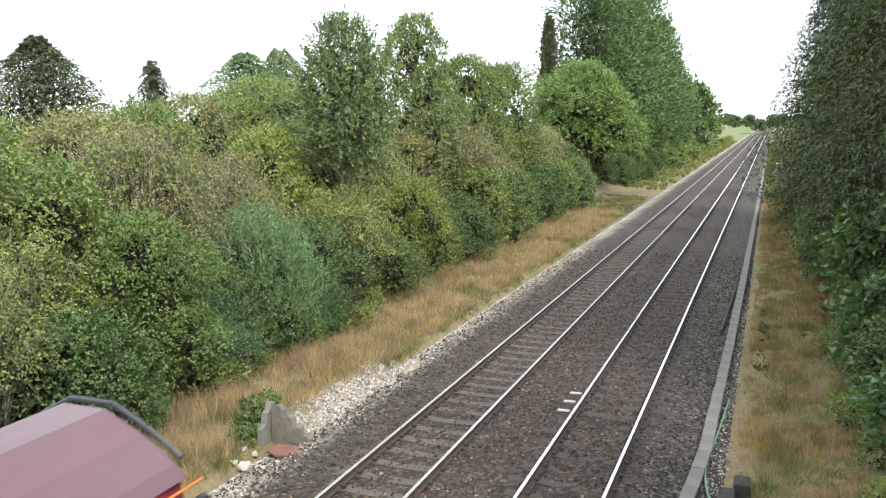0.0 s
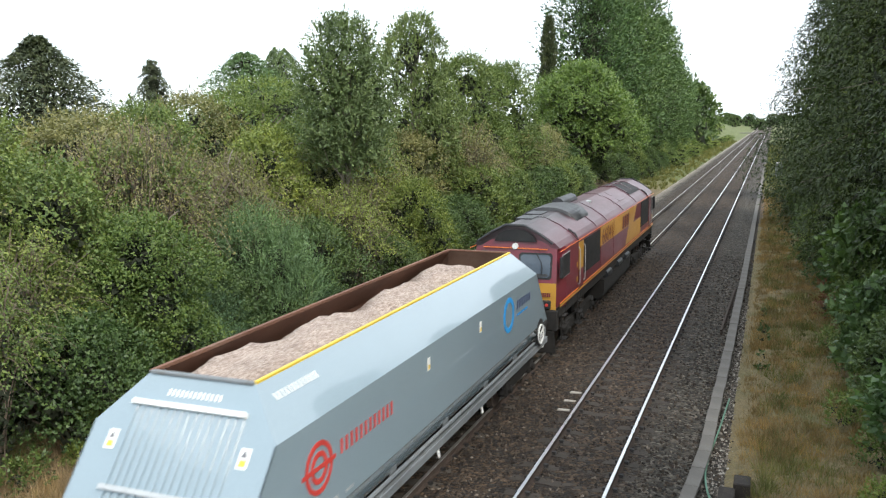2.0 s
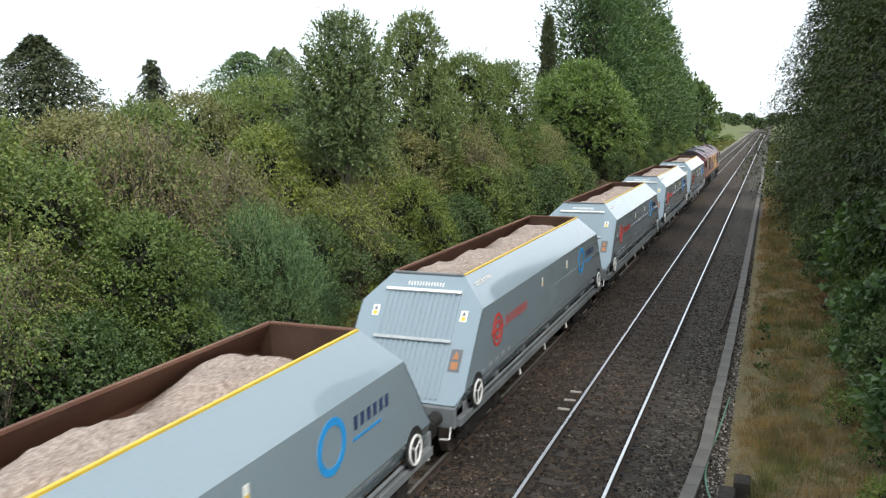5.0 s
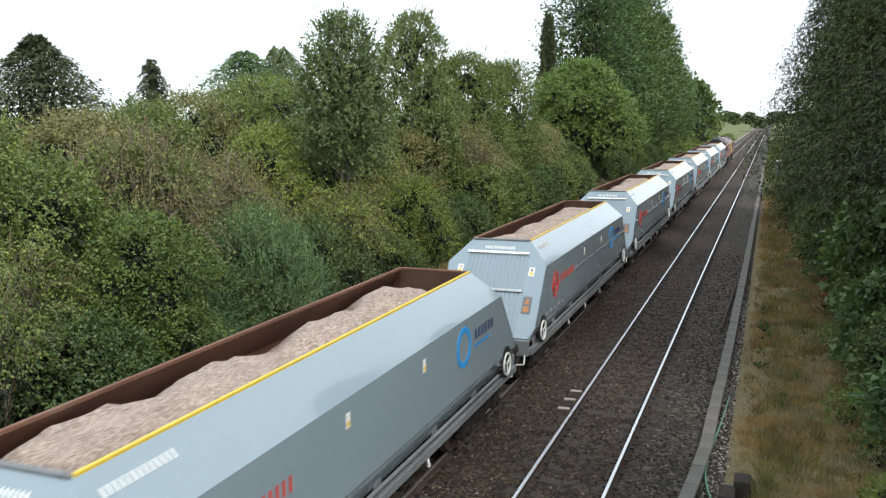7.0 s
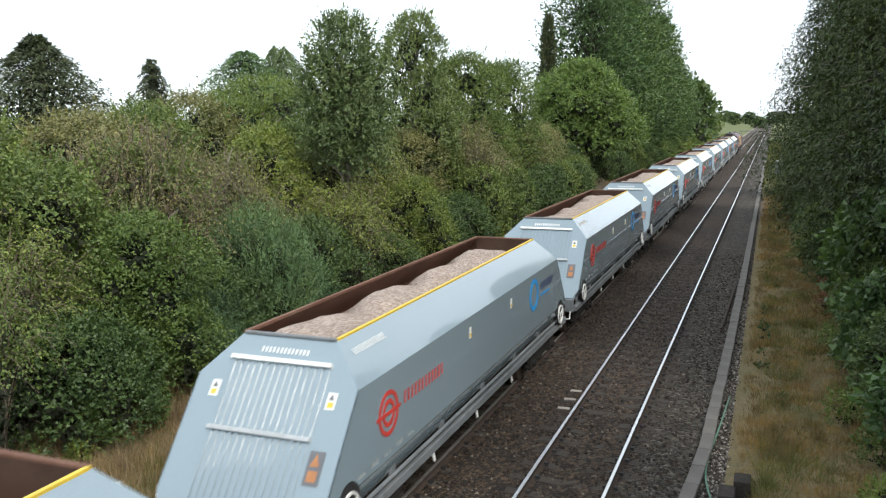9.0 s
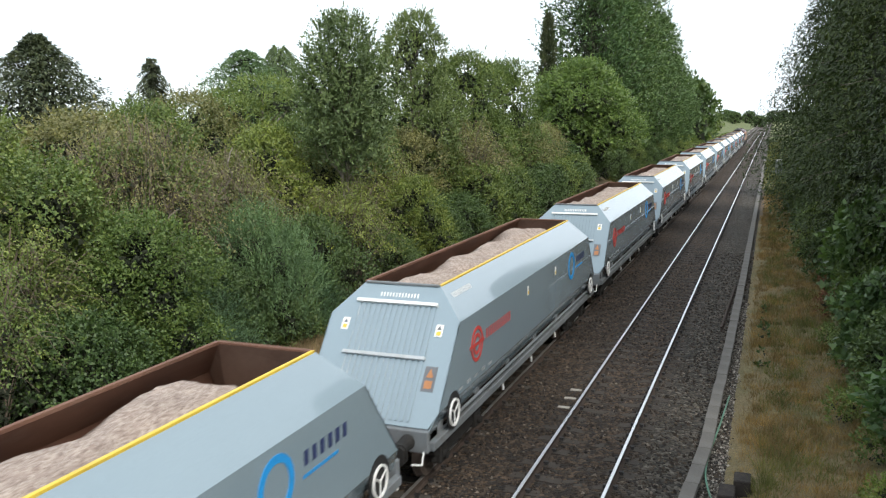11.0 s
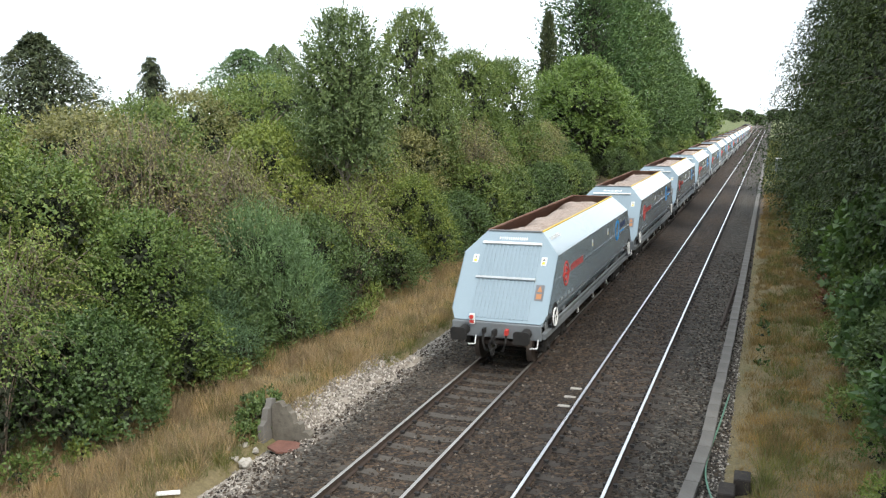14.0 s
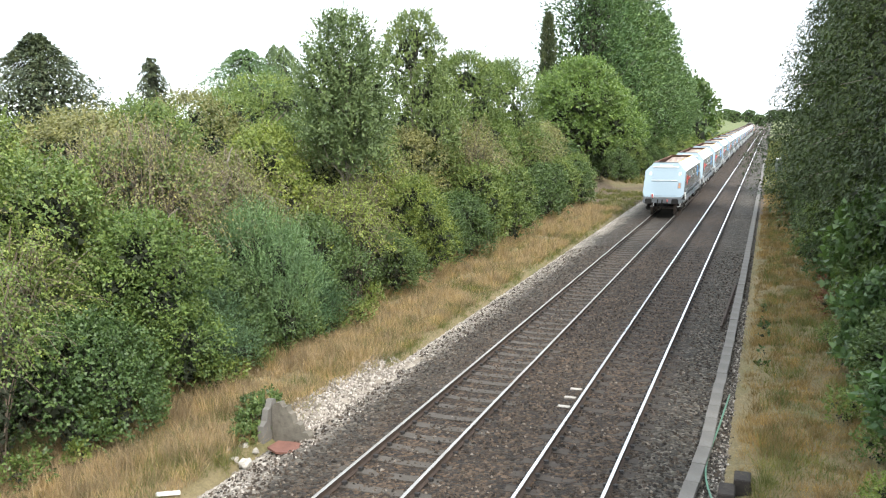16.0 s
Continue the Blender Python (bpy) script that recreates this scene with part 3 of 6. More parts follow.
def sprigs(rng, lobes, count, per, leaf, width, length=0.35, up=0.35, spread=0.65, shell=(0.78, 1.06), flat=0.5, low=-0.35, shoots=0.13, above=0.05):
    """Leaves on short twigs all over a body of overlapping lobes (x, y, z, rx, ry, rz)."""
    lobes = np.array(lobes, float)
    area = (lobes[:, 3] * lobes[:, 4] + lobes[:, 4] * lobes[:, 5] + lobes[:, 3] * lobes[:, 5])
    pick = rng.choice(len(lobes), count * 2, p=area / area.sum())
    d = unit(rng.normal(size=(count * 2, 3)))
    d[:, 2] = np.where(d[:, 2] < low, -d[:, 2], d[:, 2])
    r = rng.uniform(shell[0], shell[1], (count * 2, 1))
    r += np.where(rng.uniform(0, 1, r.shape) < shoots, rng.uniform(0.05, 0.4, r.shape), 0.0) * (d[:, 2:3] > -0.1)
    c, s = lobes[pick, :3], lobes[pick, 3:]
    P = c + d * s * r
    inside = np.zeros(len(P), bool)
    for i, lb in enumerate(lobes):
        q = (((P - lb[:3]) / lb[3:]) ** 2).sum(1)
        inside |= (q < 0.5) & (pick != i)
    ok = ~inside & (P[:, 2] > above)
    P, d, s = P[ok][:count], d[ok][:count], s[ok][:count]
    out = unit(d / s)
    n = len(P)
    tw = unit(out + np.array([0, 0, up]) + rng.normal(size=(n, 3)) * 0.45)
    k = np.tile((np.arange(per) + 0.5) / per, (n, 1))
    base = P[:, None] + tw[:, None] * (k * length)[..., None]
    D = tw[:, None] * 0.7 + rng.normal(size=(n, per, 3)) * spread
    N = out[:, None] * 0.9 + np.array([0, 0, flat]) + rng.normal(size=(n, per, 3)) * 0.42
    L = leaf * rng.uniform(0.65, 1.3, (n * per, 1))
    return leaf_faces(base.reshape(-1, 3), D.reshape(-1, 3), N.reshape(-1, 3), L, L * width)


def inner_shade_leaves(rng, lobes, count, size):
    """Large leaves deep inside, coloured dark in place of shade, so that the body is not seen through."""
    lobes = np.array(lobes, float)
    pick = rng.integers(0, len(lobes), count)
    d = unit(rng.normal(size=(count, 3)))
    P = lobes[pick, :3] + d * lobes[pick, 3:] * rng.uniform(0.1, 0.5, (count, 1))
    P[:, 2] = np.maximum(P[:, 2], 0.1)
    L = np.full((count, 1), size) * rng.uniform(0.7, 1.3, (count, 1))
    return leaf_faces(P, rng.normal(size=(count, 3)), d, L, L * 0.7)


def limb(bm, a, b, r0, r1, rng, bends=3):
    """A tapering, slightly crooked limb."""
    a, b = Vector(a), Vector(b)
    pts = [a.lerp(b, i / bends) + Vector([rng.uniform(-1, 1) * 0.05 * (b - a).length * (0 < i < bends) for _ in range(3)]) for i in range(bends + 1)]
    for i in range(bends):
        rod(bm, pts[i], pts[i + 1], r0 + (r1 - r0) * i / bends, r0 + (r1 - r0) * (i + 1) / bends, 6)


def lobed(seed, width, height, count, low=0.0, squeeze=1.0, size=(0.28, 0.42)):
    """Lobes that make a rounded, uneven body of that width and height, from low upwards."""
    r = random.Random(seed)
    out = []
    for i in range(count):
        t = (i + 0.5) / count
        z = low + (height - low) * (0.1 + 0.82 * t)
        reach = width * 0.5 * (math.sin(math.pi * min(1, 0.22 + 0.8 * t)) ** 0.7) * squeeze
        a = i * 2.4 + r.uniform(-0.4, 0.4)
        q = reach * r.uniform(0.35, 0.72)
        s = width * 0.5 * r.uniform(*size) * 1.5
        z = min(z, height - s * 0.9)
        out.append((q * math.cos(a), q * math.sin(a), max(z, s * 0.5), s, s, s * r.uniform(0.8, 1.05)))
    return out


def plant(name, seed, lobes, material, count, per, leaf, width, label, category="shrub", group="", inner=620, inner_size=0.26, trunk=None, stems=5, stem_r=0.04, wood=None, **kw):
    """A shrub or tree at the origin: stems or a trunk with limbs, and a crown of leaves."""
    rng, r = np.random.default_rng(seed), random.Random(seed)
    base = empty(name)
    tagged(base, label, category, group)
    v = sprigs(rng, lobes, count, per, leaf, width, **kw)
    crown = new("crown", quads_mesh("crown", v, 3, material))
    crown.parent = base
    # inner leaves in a dark colour that stands for the crown's inner shade
    tangle = new("twig_tangle", quads_mesh("twig_tangle", inner_shade_leaves(rng, lobes, inner * 2, inner_size * 0.8), 3, INNER_SHADE))
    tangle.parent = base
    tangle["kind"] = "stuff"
    bm = bmesh.new()
    if trunk:
        h, r0 = trunk
        limb(bm, (0, 0, -0.4), (r.uniform(-0.2, 0.2), r.uniform(-0.2, 0.2), h), r0, r0 * 0.35, r, 5)
        for lb in lobes:
            z = max(0.42 * h, min(h * 0.95, lb[2] - 0.35 * h * r.uniform(0.3, 0.8)))
            limb(bm, (0, 0, z), lb[:3], r0 * 0.4, r0 * 0.1, r, 3)
    else:
        for i in range(stems):
            lb = lobes[i % len(lobes)]
            limb(bm, (r.uniform(-0.3, 0.3), r.uniform(-0.3, 0.3), -0.3), (lb[0], lb[1], lb[2] + lb[5] * 0.6), stem_r, stem_r * 0.3, r, 4)
    part("trunk" if trunk else "stem", bm, wood or TWIG, base)
    return base


def conifer(name, seed, height, radius, material, branches, per, label, spray=0.34, low=0.3, rise=0.1, droop=0.25, blunt=0.75, uneven=0.22, mess=0.38, wood=None):
    """A conifer: straight trunk and single branches, each clothed with its own flat sprays, dark-coloured filling in
    the gaps between.
    """
    rng, r = np.random.default_rng(seed), random.Random(seed)
    base = empty(name)
    tagged(base, label, "tree")
    i = np.arange(branches)
    t = ((i + rng.uniform(0, 1, branches)) / branches) ** 1.2
    a = i * 2.39996 + rng.normal(0, 0.3, branches)
    z0 = low + (height - low) * t
    reach = radius * np.minimum(1.0, 0.45 + 2.2 * t) * (1 - t) ** blunt * rng.uniform(1 - uneven, 1 + uneven, branches) + 0.03 * radius
    out = np.stack([np.cos(a), np.sin(a), np.zeros(branches)], -1)[:, None]
    side = np.stack([-np.sin(a), np.cos(a), np.zeros(branches)], -1)[:, None]
    up = np.array([0, 0, 1.0])
    k = rng.uniform(0.3, 1.0, (branches, per, 1)) ** 0.75
    R = reach[:, None, None]
    fan = rng.normal(size=(branches, per, 1)) * (0.23 - 0.11 * k) * (R + 0.3)
    lift = rng.normal(size=(branches, per, 1)) * 0.045 * (R + 0.4)
    P = out * R * k + side * fan + up * (z0[:, None, None] + rise * R * k - droop * R * k * k + lift)
    D = out * 0.8 + side * np.sign(fan) * 0.45 + up * (rise - 2 * droop * k) + rng.normal(size=(branches, per, 3)) * mess
    N = out * 0.3 + up * 0.8 + rng.normal(size=(branches, per, 3)) * 0.4
    L = spray * rng.uniform(0.6, 1.35, (branches * per, 1))
    v = leaf_faces(P.reshape(-1, 3), D.reshape(-1, 3), N.reshape(-1, 3), L, L * 0.36)
    crown = new("crown", quads_mesh("crown", v, 3, material))
    crown.parent = base
    # filling round the trunk, its dark colour painting the shade between branches
    m = 2600
    t2 = rng.uniform(0, 0.95, m)
    a2 = rng.uniform(0, 2 * np.pi, m)
    q2 = radius * np.minimum(1.0, 0.45 + 2.2 * t2) * (1 - t2) ** blunt * rng.uniform(0.1, 0.62, m)
    P2 = np.stack([np.cos(a2) * q2, np.sin(a2) * q2, low + (height - low) * t2 + (rise - droop) * q2], -1)
    size = min(0.85, radius * 0.2) * (1 - 0.7 * t2[:, None])
    tangle = new("twig_tangle", quads_mesh("twig_tangle", leaf_faces(P2, rng.normal(size=(m, 3)) - up * 0.6, unit(P2 * [1, 1, 0]), size, size * 0.6), 3, INNER_SHADE))
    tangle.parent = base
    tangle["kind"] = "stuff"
    bm = bmesh.new()
    limb(bm, (0, 0, -0.5), (0, 0, height * 0.97), 0.05 * radius + 0.06, 0.02, r, 5)
    for j in range(0, branches, max(1, branches // 24)):
        c, d, q = math.cos(a[j]), math.sin(a[j]), reach[j] * 0.9
        limb(bm, (0, 0, z0[j]), (c * q, d * q, z0[j] + (rise - droop * 0.9) * q), 0.045, 0.012, r, 3)
    part("trunk", bm, wood or BARK, base)
    return base


def arching(name, seed, width, height, arcs, leaves, leaf, material, wood, label):
    """A shrub of long arching shoots: thin canes that rise and bow over, small leaves along their outer halves."""
    rng = np.random.default_rng(seed)
    base = empty(name)
    tagged(base, label, "shrub", "lineside hedge")
    a = rng.uniform(0, 2 * np.pi, arcs)
    reach = width * 0.5 * rng.uniform(0.1, 1.0, arcs) ** 0.6
    top = height * (0.5 + 0.5 * np.sqrt(np.maximum(0, 1 - (reach / (width * 0.53)) ** 2))) * rng.uniform(0.6, 1.05, arcs)
    foot = rng.normal(0, 0.08 * width, (arcs, 2))
    bow = rng.normal(0, 0.12, (arcs, 1))

    def along(j, s):
        x = np.cos(a[j]) * reach[j] * s + foot[j, 0] - np.sin(a[j]) * bow[j, 0] * reach[j] * s * s
        y = np.sin(a[j]) * reach[j] * s + foot[j, 1] + np.cos(a[j]) * bow[j, 0] * reach[j] * s * s
        return np.stack([x, y, top[j] * (2.7 * s - 1.85 * s * s)], -1)
    j = rng.integers(0, arcs, leaves)
    s = rng.uniform(0.25, 1.0, leaves) ** 0.7
    P = along(j, s) + rng.normal(size=(leaves, 3)) * 0.09
    D = along(j, s + 0.05) - along(j, s) + rng.normal(size=(leaves, 3)) * 0.14
    N = unit(P - np.array([0, 0, height * 0.35])) + rng.normal(size=(leaves, 3)) * 0.5
    L = leaf * rng.uniform(0.6, 1.35, (leaves, 1))
    crown = new("crown", quads_mesh("crown", leaf_faces(P, D, N, L, L * 0.6), 3, material))
    crown.parent = base
    steps = np.linspace(0.0, 1.0, 8)
    pieces = []
    for p, q in zip(steps, steps[1:]):
        A, B = along(np.arange(arcs), np.full(arcs, p)), along(np.arange(arcs), np.full(arcs, q))
        w = 0.017 * (1.15 - p)
        across = unit(np.cross(B - A, rng.normal(size=(arcs, 3)))) * w
        pieces.append(np.stack([A - across, A + across, B + across * 0.85, B - across * 0.85], 1).reshape(-1, 3))
    canes = new("cane_tangle", quads_mesh("cane_tangle", np.concatenate(pieces), 4, wood))
    canes.parent = base
    canes["kind"] = "stuff"
    # dark leaf filling under the canes, shade put in as colour
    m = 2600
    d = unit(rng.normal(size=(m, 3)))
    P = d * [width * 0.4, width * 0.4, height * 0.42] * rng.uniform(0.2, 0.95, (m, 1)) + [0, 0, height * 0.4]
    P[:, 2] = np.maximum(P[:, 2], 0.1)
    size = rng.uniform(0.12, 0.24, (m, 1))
    tangle = new("twig_tangle", quads_mesh("twig_tangle", leaf_faces(P, rng.normal(size=(m, 3)), d, size, size * 0.6), 3, INNER_SHADE))
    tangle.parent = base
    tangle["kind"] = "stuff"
    return base


def put(thing, x, y, scale=1.0, tall=1.0, turn=0.0, sink=0.1, label=""):
    """A copy of a plant on the ground at (x, y)."""
    m = Matrix.Translation((x, y, ground_height(x, y) - sink)) @ Matrix.Rotation(radians(turn), 4, "Z") @ Matrix.Diagonal((scale, scale, scale * tall, 1))
    c = copy_thing(thing, m)
    if label:
        c["label"] = label
    return c


def remove(thing):
    for o in (*thing.children_recursive, thing):
        bpy.data.objects.remove(o)


# prototypes, about four metres wide, and two heights of detail
P = {}
HEDGE = (0.21, 0.33)
P["haw_b"] = plant("hawthorn_shrub", 12, lobed(12, 4.0, 4.6, 20, 0, 1, HEDGE), HAWTHORN, 4000, 6, 0.084, 0.7, "tangled green hawthorn shrub in the lineside hedge", group="lineside hedge")
P["dark_a"] = plant("dogwood_shrub", 15, lobed(15, 4.0, 3.2, 18, 0, 1, HEDGE), DARKLEAF, 3600, 6, 0.09, 0.72, "dense dark green dogwood shrub beside the grass verge", group="lineside hedge")
P["dark_b"] = plant("bramble_thicket", 16, lobed(16, 4.4, 2.8, 18, 0, 1, HEDGE), DARKLEAF, 3600, 6, 0.09, 0.75, "dense dark green bramble thicket beside the grass verge", group="lineside hedge")
P["willow"] = plant("willow_shrub", 18, lobed(18, 3.8, 3.4, 26, 0, 1.15, (0.14, 0.26)), WILLOW, 4200, 8, 0.13, 0.2, "soft blue-green willow shrub with narrow leaves", group="lineside hedge", up=1.4, spread=0.45, length=0.75, stems=9, shell=(0.5, 1.2))
P["ash"] = plant("ash_tree", 19, lobed(19, 6.0, 10.0, 20, 2.0, 0.9, (0.22, 0.34)), ROWAN, 6000, 6, 0.15, 0.5, "green broad-leaved tree with an uneven crown", "tree", trunk=(9.0, 0.16), wood=BARK, inner=900, inner_size=0.36)
P["oak"] = plant("oak_tree", 20, lobed(20, 6.5, 9.0, 20, 1.6, 0.95, (0.24, 0.36)), HAWTHORN, 6500, 6, 0.14, 0.55, "green broad-leaved tree with a dense uneven crown", "tree", trunk=(8.0, 0.16), wood=BARK, inner=900, inner_size=0.36)
P["rowan"] = plant("rowan_tree", 21, lobed(21, 3.2, 8.2, 34, 3.3, 0.95, (0.17, 0.28)), ROWAN, 3600, 8, 0.12, 0.5, "slender grey-green young tree with a bare forked trunk", "tree", trunk=(7.4, 0.065), wood=BARK, inner=60, inner_size=0.3, length=0.5, up=0.8, shell=(0.4, 1.2), shoots=0.25)
P["laurel"] = plant("laurel_bush", 22, lobed(22, 10.0, 11.0, 44, 2.6, 1.05, (0.15, 0.25)), LAUREL, 7000, 8, 0.24, 0.45, "huge glossy bright green laurel bush", "shrub", trunk=(7.0, 0.2), inner=1600, inner_size=0.5, length=0.6)
P["sycamore"] = plant("sycamore_sapling", 23, lobed(23, 3.2, 3.4, 10, 0.4), SYCAMORE, 700, 6, 0.28, 0.75, "sycamore sapling with broad pale green leaves", "shrub", inner=60, inner_size=0.5, length=0.5, up=0.5)
P["cypress_a"] = conifer("cypress_tree", 31, 20.0, 6.2, CYPRESS, 420, 60, "tall dense dark green cypress by the line", 0.42, 0.2, 0.7, 0.2, 0.5, 0.24, 0.5)
P["cypress_b"] = conifer("cypress_tree", 32, 18.0, 5.7, CYPRESS, 420, 60, "tall dense dark green cypress by the line", 0.42, 0.2, 0.7, 0.2, 0.55, 0.24, 0.5)
P["thuja"] = conifer("thuja_tree", 37, 16.0, 1.9, CONIFER, 260, 40, "narrow pointed dark conifer behind the laurel", 0.4, 0.3, 1.2, 0.1, 0.6)
P["yew_a"] = conifer("conifer_tree", 33, 16.0, 6.1, YEW, 600, 115, "dull dark green conifer with hanging sprays beside the line", 0.2, 1.0, 0.25, 0.55, 0.62, 0.2, 0.65)
P["yew_b"] = conifer("conifer_tree", 34, 15.0, 5.7, YEW, 600, 115, "dull dark green conifer with hanging sprays beside the line", 0.2, 1.0, 0.25, 0.55, 0.65, 0.2, 0.65)
P["pine"] = conifer("garden_conifer", 35, 12.0, 11.0, CONIFER, 380, 75, "broad dark garden conifer with tiered limbs behind the hedge", 0.34, 0.5, 0.25, 0.3, 1.0, 0.2, 0.55)
P["spruce"] = conifer("garden_conifer", 36, 12.0, 6.4, CONIFER, 120, 80, "slim dark garden conifer with ragged drooping limbs", 0.32, 0.5, 0.3, 0.65, 0.9, 0.45, 0.6)
P["blue_fir"] = conifer("garden_fir", 38, 12.5, 8.0, WILLOW, 320, 70, "blue-green garden fir behind the hedge", 0.36, 0.5, 0.3, 0.3, 0.6, 0.25, 0.55)
P["weeping"] = conifer("weeping_conifer", 39, 13.0, 5.4, ROWAN, 260, 80, "grey-green weeping conifer with hanging shoots behind the hedge", 0.36, 0.5, 0.3, 1.0, 0.42, 0.3, 0.5)
P["far_tree"] = plant("hedgerow_tree", 41, lobed(41, 9.0, 8.0, 18, 0.0, 1.0, (0.24, 0.36)), DARKLEAF, 260, 5, 0.9, 0.7, "distant rounded hedgerow tree beyond the fields", "tree", trunk=(7.0, 0.25), inner=120, inner_size=1.6, length=0.6)
P["far_bush"] = plant("field_bush", 42, lobed(42, 5.0, 4.0, 12, 0.0, 1.0, (0.24, 0.36)), YELLOWLEAF, 420, 5, 0.32, 0.6, "sunlit yellow-green bush beside the far line", inner=90, inner_size=0.8)
P["tall_sycamore"] = plant("sycamore_tree", 43, lobed(43, 4.2, 11.0, 22, 1.2, 1.0, (0.2, 0.32)), SYCAMORE, 2400, 6, 0.22, 0.75, "young sycamore with broad green leaves beside the verge", "tree", trunk=(9.5, 0.12), wood=BARK, inner=160, inner_size=0.6, length=0.5, up=0.3)
P["dock"] = plant("dock_weed", 44, [(0, 0, 0.12, 0.14, 0.14, 0.12), (0.03, 0, 0.5, 0.07, 0.07, 0.1), (0, 0.03, 0.95, 0.11, 0.11, 0.12), (0.02, 0, 1.2, 0.09, 0.09, 0.1)], DARKLEAF, 26, 5, 0.11, 0.6, "dark seeding dock weed standing in the dry grass", "weed", inner=20, inner_size=0.1, length=0.08, stems=1, stem_r=0.012)
# coarse conifer for use out of view, only to block the sun
P["yew_shade"] = conifer("conifer_tree", 45, 16.0, 6.0, YEW, 260, 30, "unseen conifer added out of view to shade the line", 0.6, 0.6, 0.25, 0.5, 0.7)
P["bracken"] = plant("bracken_clump", 46, lobed(46, 2.4, 1.2, 9, 0, 1, HEDGE), RUSSET, 260, 6, 0.16, 0.4, "reddish-brown dying bracken clump under the trees", "bracken", inner=60, inner_size=0.2)
P["arch"] = arching("blackthorn_shrub", 61, 6.2, 6.6, 700, 17000, 0.075, OLIVE, CANE, "tall olive-brown shrub of arching twiggy shoots")
P["arch_small"] = arching("blackthorn_shrub", 62, 4.4, 4.6, 300, 12000, 0.075, OLIVE, CANE, "olive-brown shrub of arching twiggy shoots")
P["briar"] = arching("briar_shrub", 63, 4.6, 5.0, 300, 15000, 0.08, YELLOWLEAF, CANE, "yellow-green briar with arching shoots in the hedge")
P["cherry"] = plant("cherry_tree", 64, [(q * math.cos(w), q * math.sin(w), z, 1.5, 1.5, 0.62) for q, w, z in ((0, 0, 7.0), (1.7, 0.4, 6.5), (1.9, 1.7, 6.2), (1.8, 2.9, 6.4), (1.9, 4.1, 6.0), (1.7, 5.3, 6.4), (3.0, 1.0, 5.3), (3.1, 2.4, 5.2), (3.0, 3.7, 5.0), (3.1, 5.0, 4.9), (2.9, 6.1, 5.3))], YELLOWLEAF, 3600, 6, 0.11, 0.55, "spreading cherry tree with layered yellow-green foliage", "tree", trunk=(6.2, 0.13), wood=BARK, inner=300, inner_size=0.3)
P["ivy"] = plant("ivy_clump", 65, [(0, 0, 0.25, 0.35, 0.4, 0.3), (0.1, 0.25, 0.5, 0.3, 0.3, 0.28), (-0.15, -0.2, 0.2, 0.35, 0.35, 0.22)], DARKLEAF, 260, 5, 0.075, 0.8, "dark ivy clump beside the broken headwall", "ivy", inner=60, inner_size=0.12, length=0.14, stems=1, stem_r=0.012)
P["weed"] = plant("verge_weed", 66, [(0, 0, 0.2, 0.3, 0.3, 0.22), (0.15, 0.1, 0.45, 0.22, 0.22, 0.22), (-0.15, 0.05, 0.4, 0.2, 0.2, 0.25)], HAWTHORN, 130, 5, 0.085, 0.5, "green leafy weed at the edge of the verge", "weed", "verge weeds", inner=30, inner_size=0.1, length=0.18, up=1.0, stems=1, stem_r=0.01)
# the same shrubs for the rows behind: only their upper growth shows
P["haw_back"] = plant("hawthorn_shrub", 51, lobed(51, 4.1, 4.4, 20, 0, 1, HEDGE), HAWTHORN, 2800, 6, 0.09, 0.7, "green hawthorn shrub rising behind the hedge", group="lineside hedge", above=1.5)
P["olive_back"] = plant("blackthorn_shrub", 52, lobed(52, 4.3, 4.4, 20, 0, 1, HEDGE), OLIVE, 2800, 6, 0.09, 0.6, "olive-brown twiggy blackthorn shrub rising behind the hedge", group="lineside hedge", above=1.5, stems=16, stem_r=0.03, spread=1.0)
P["olive_tall"] = plant("blackthorn_shrub", 53, lobed(53, 4.2, 4.7, 21, 0, 1.05, HEDGE), OLIVE, 2800, 6, 0.09, 0.6, "olive-brown twiggy blackthorn shrub rising behind the hedge", group="lineside hedge", above=1.5, stems=16, stem_r=0.03, spread=1.0)
P["yellow_back"] = plant("maple_shrub", 54, lobed(54, 4.0, 4.5, 18, 0, 1, HEDGE), YELLOWLEAF, 2800, 6, 0.09, 0.75, "yellow-green field maple shrub rising behind the hedge", group="lineside hedge", above=1.5)
P["dark_far"] = plant("dogwood_shrub", 55, lobed(55, 4.0, 3.2, 16, 0, 1, HEDGE), DARKLEAF, 1500, 6, 0.125, 0.72, "dense dark green dogwood shrub by the verge", group="lineside hedge")
P["haw_far"] = plant("hawthorn_shrub", 56, lobed(56, 4.0, 4.2, 18, 0, 1, HEDGE), HAWTHORN, 1500, 6, 0.125, 0.65, "tangled green hawthorn shrub by the verge", group="lineside hedge")

# ---- the train ----
SPEED = 18.6


def wheelset(parent, y, r, gauge=0.75):
    bm = bmesh.new()
    rod(bm, (-1.0, 0, 0), (1.0, 0, 0), 0.09, 0.09, 10)
    for s in (-1, 1):
        rod(bm, (s * (gauge - 0.05), 0, 0), (s * (gauge + 0.075), 0, 0), r, r - 0.005, 24)
        rod(bm, (s * (gauge - 0.075), 0, 0), (s * (gauge - 0.045), 0, 0), r + 0.028, r + 0.028, 24)
        for k in range(3):
            a = k * 2.094
            rod(bm, (s * (gauge + 0.07), 0.24 * math.cos(a), 0.24 * math.sin(a)), (s * (gauge + 0.09), 0.24 * math.cos(a), 0.24 * math.sin(a)), 0.06, 0.06, 6)
    w = part("wheelset", bm, TYRE_STEEL, parent)
    w.location = (0, y, r)
    return w


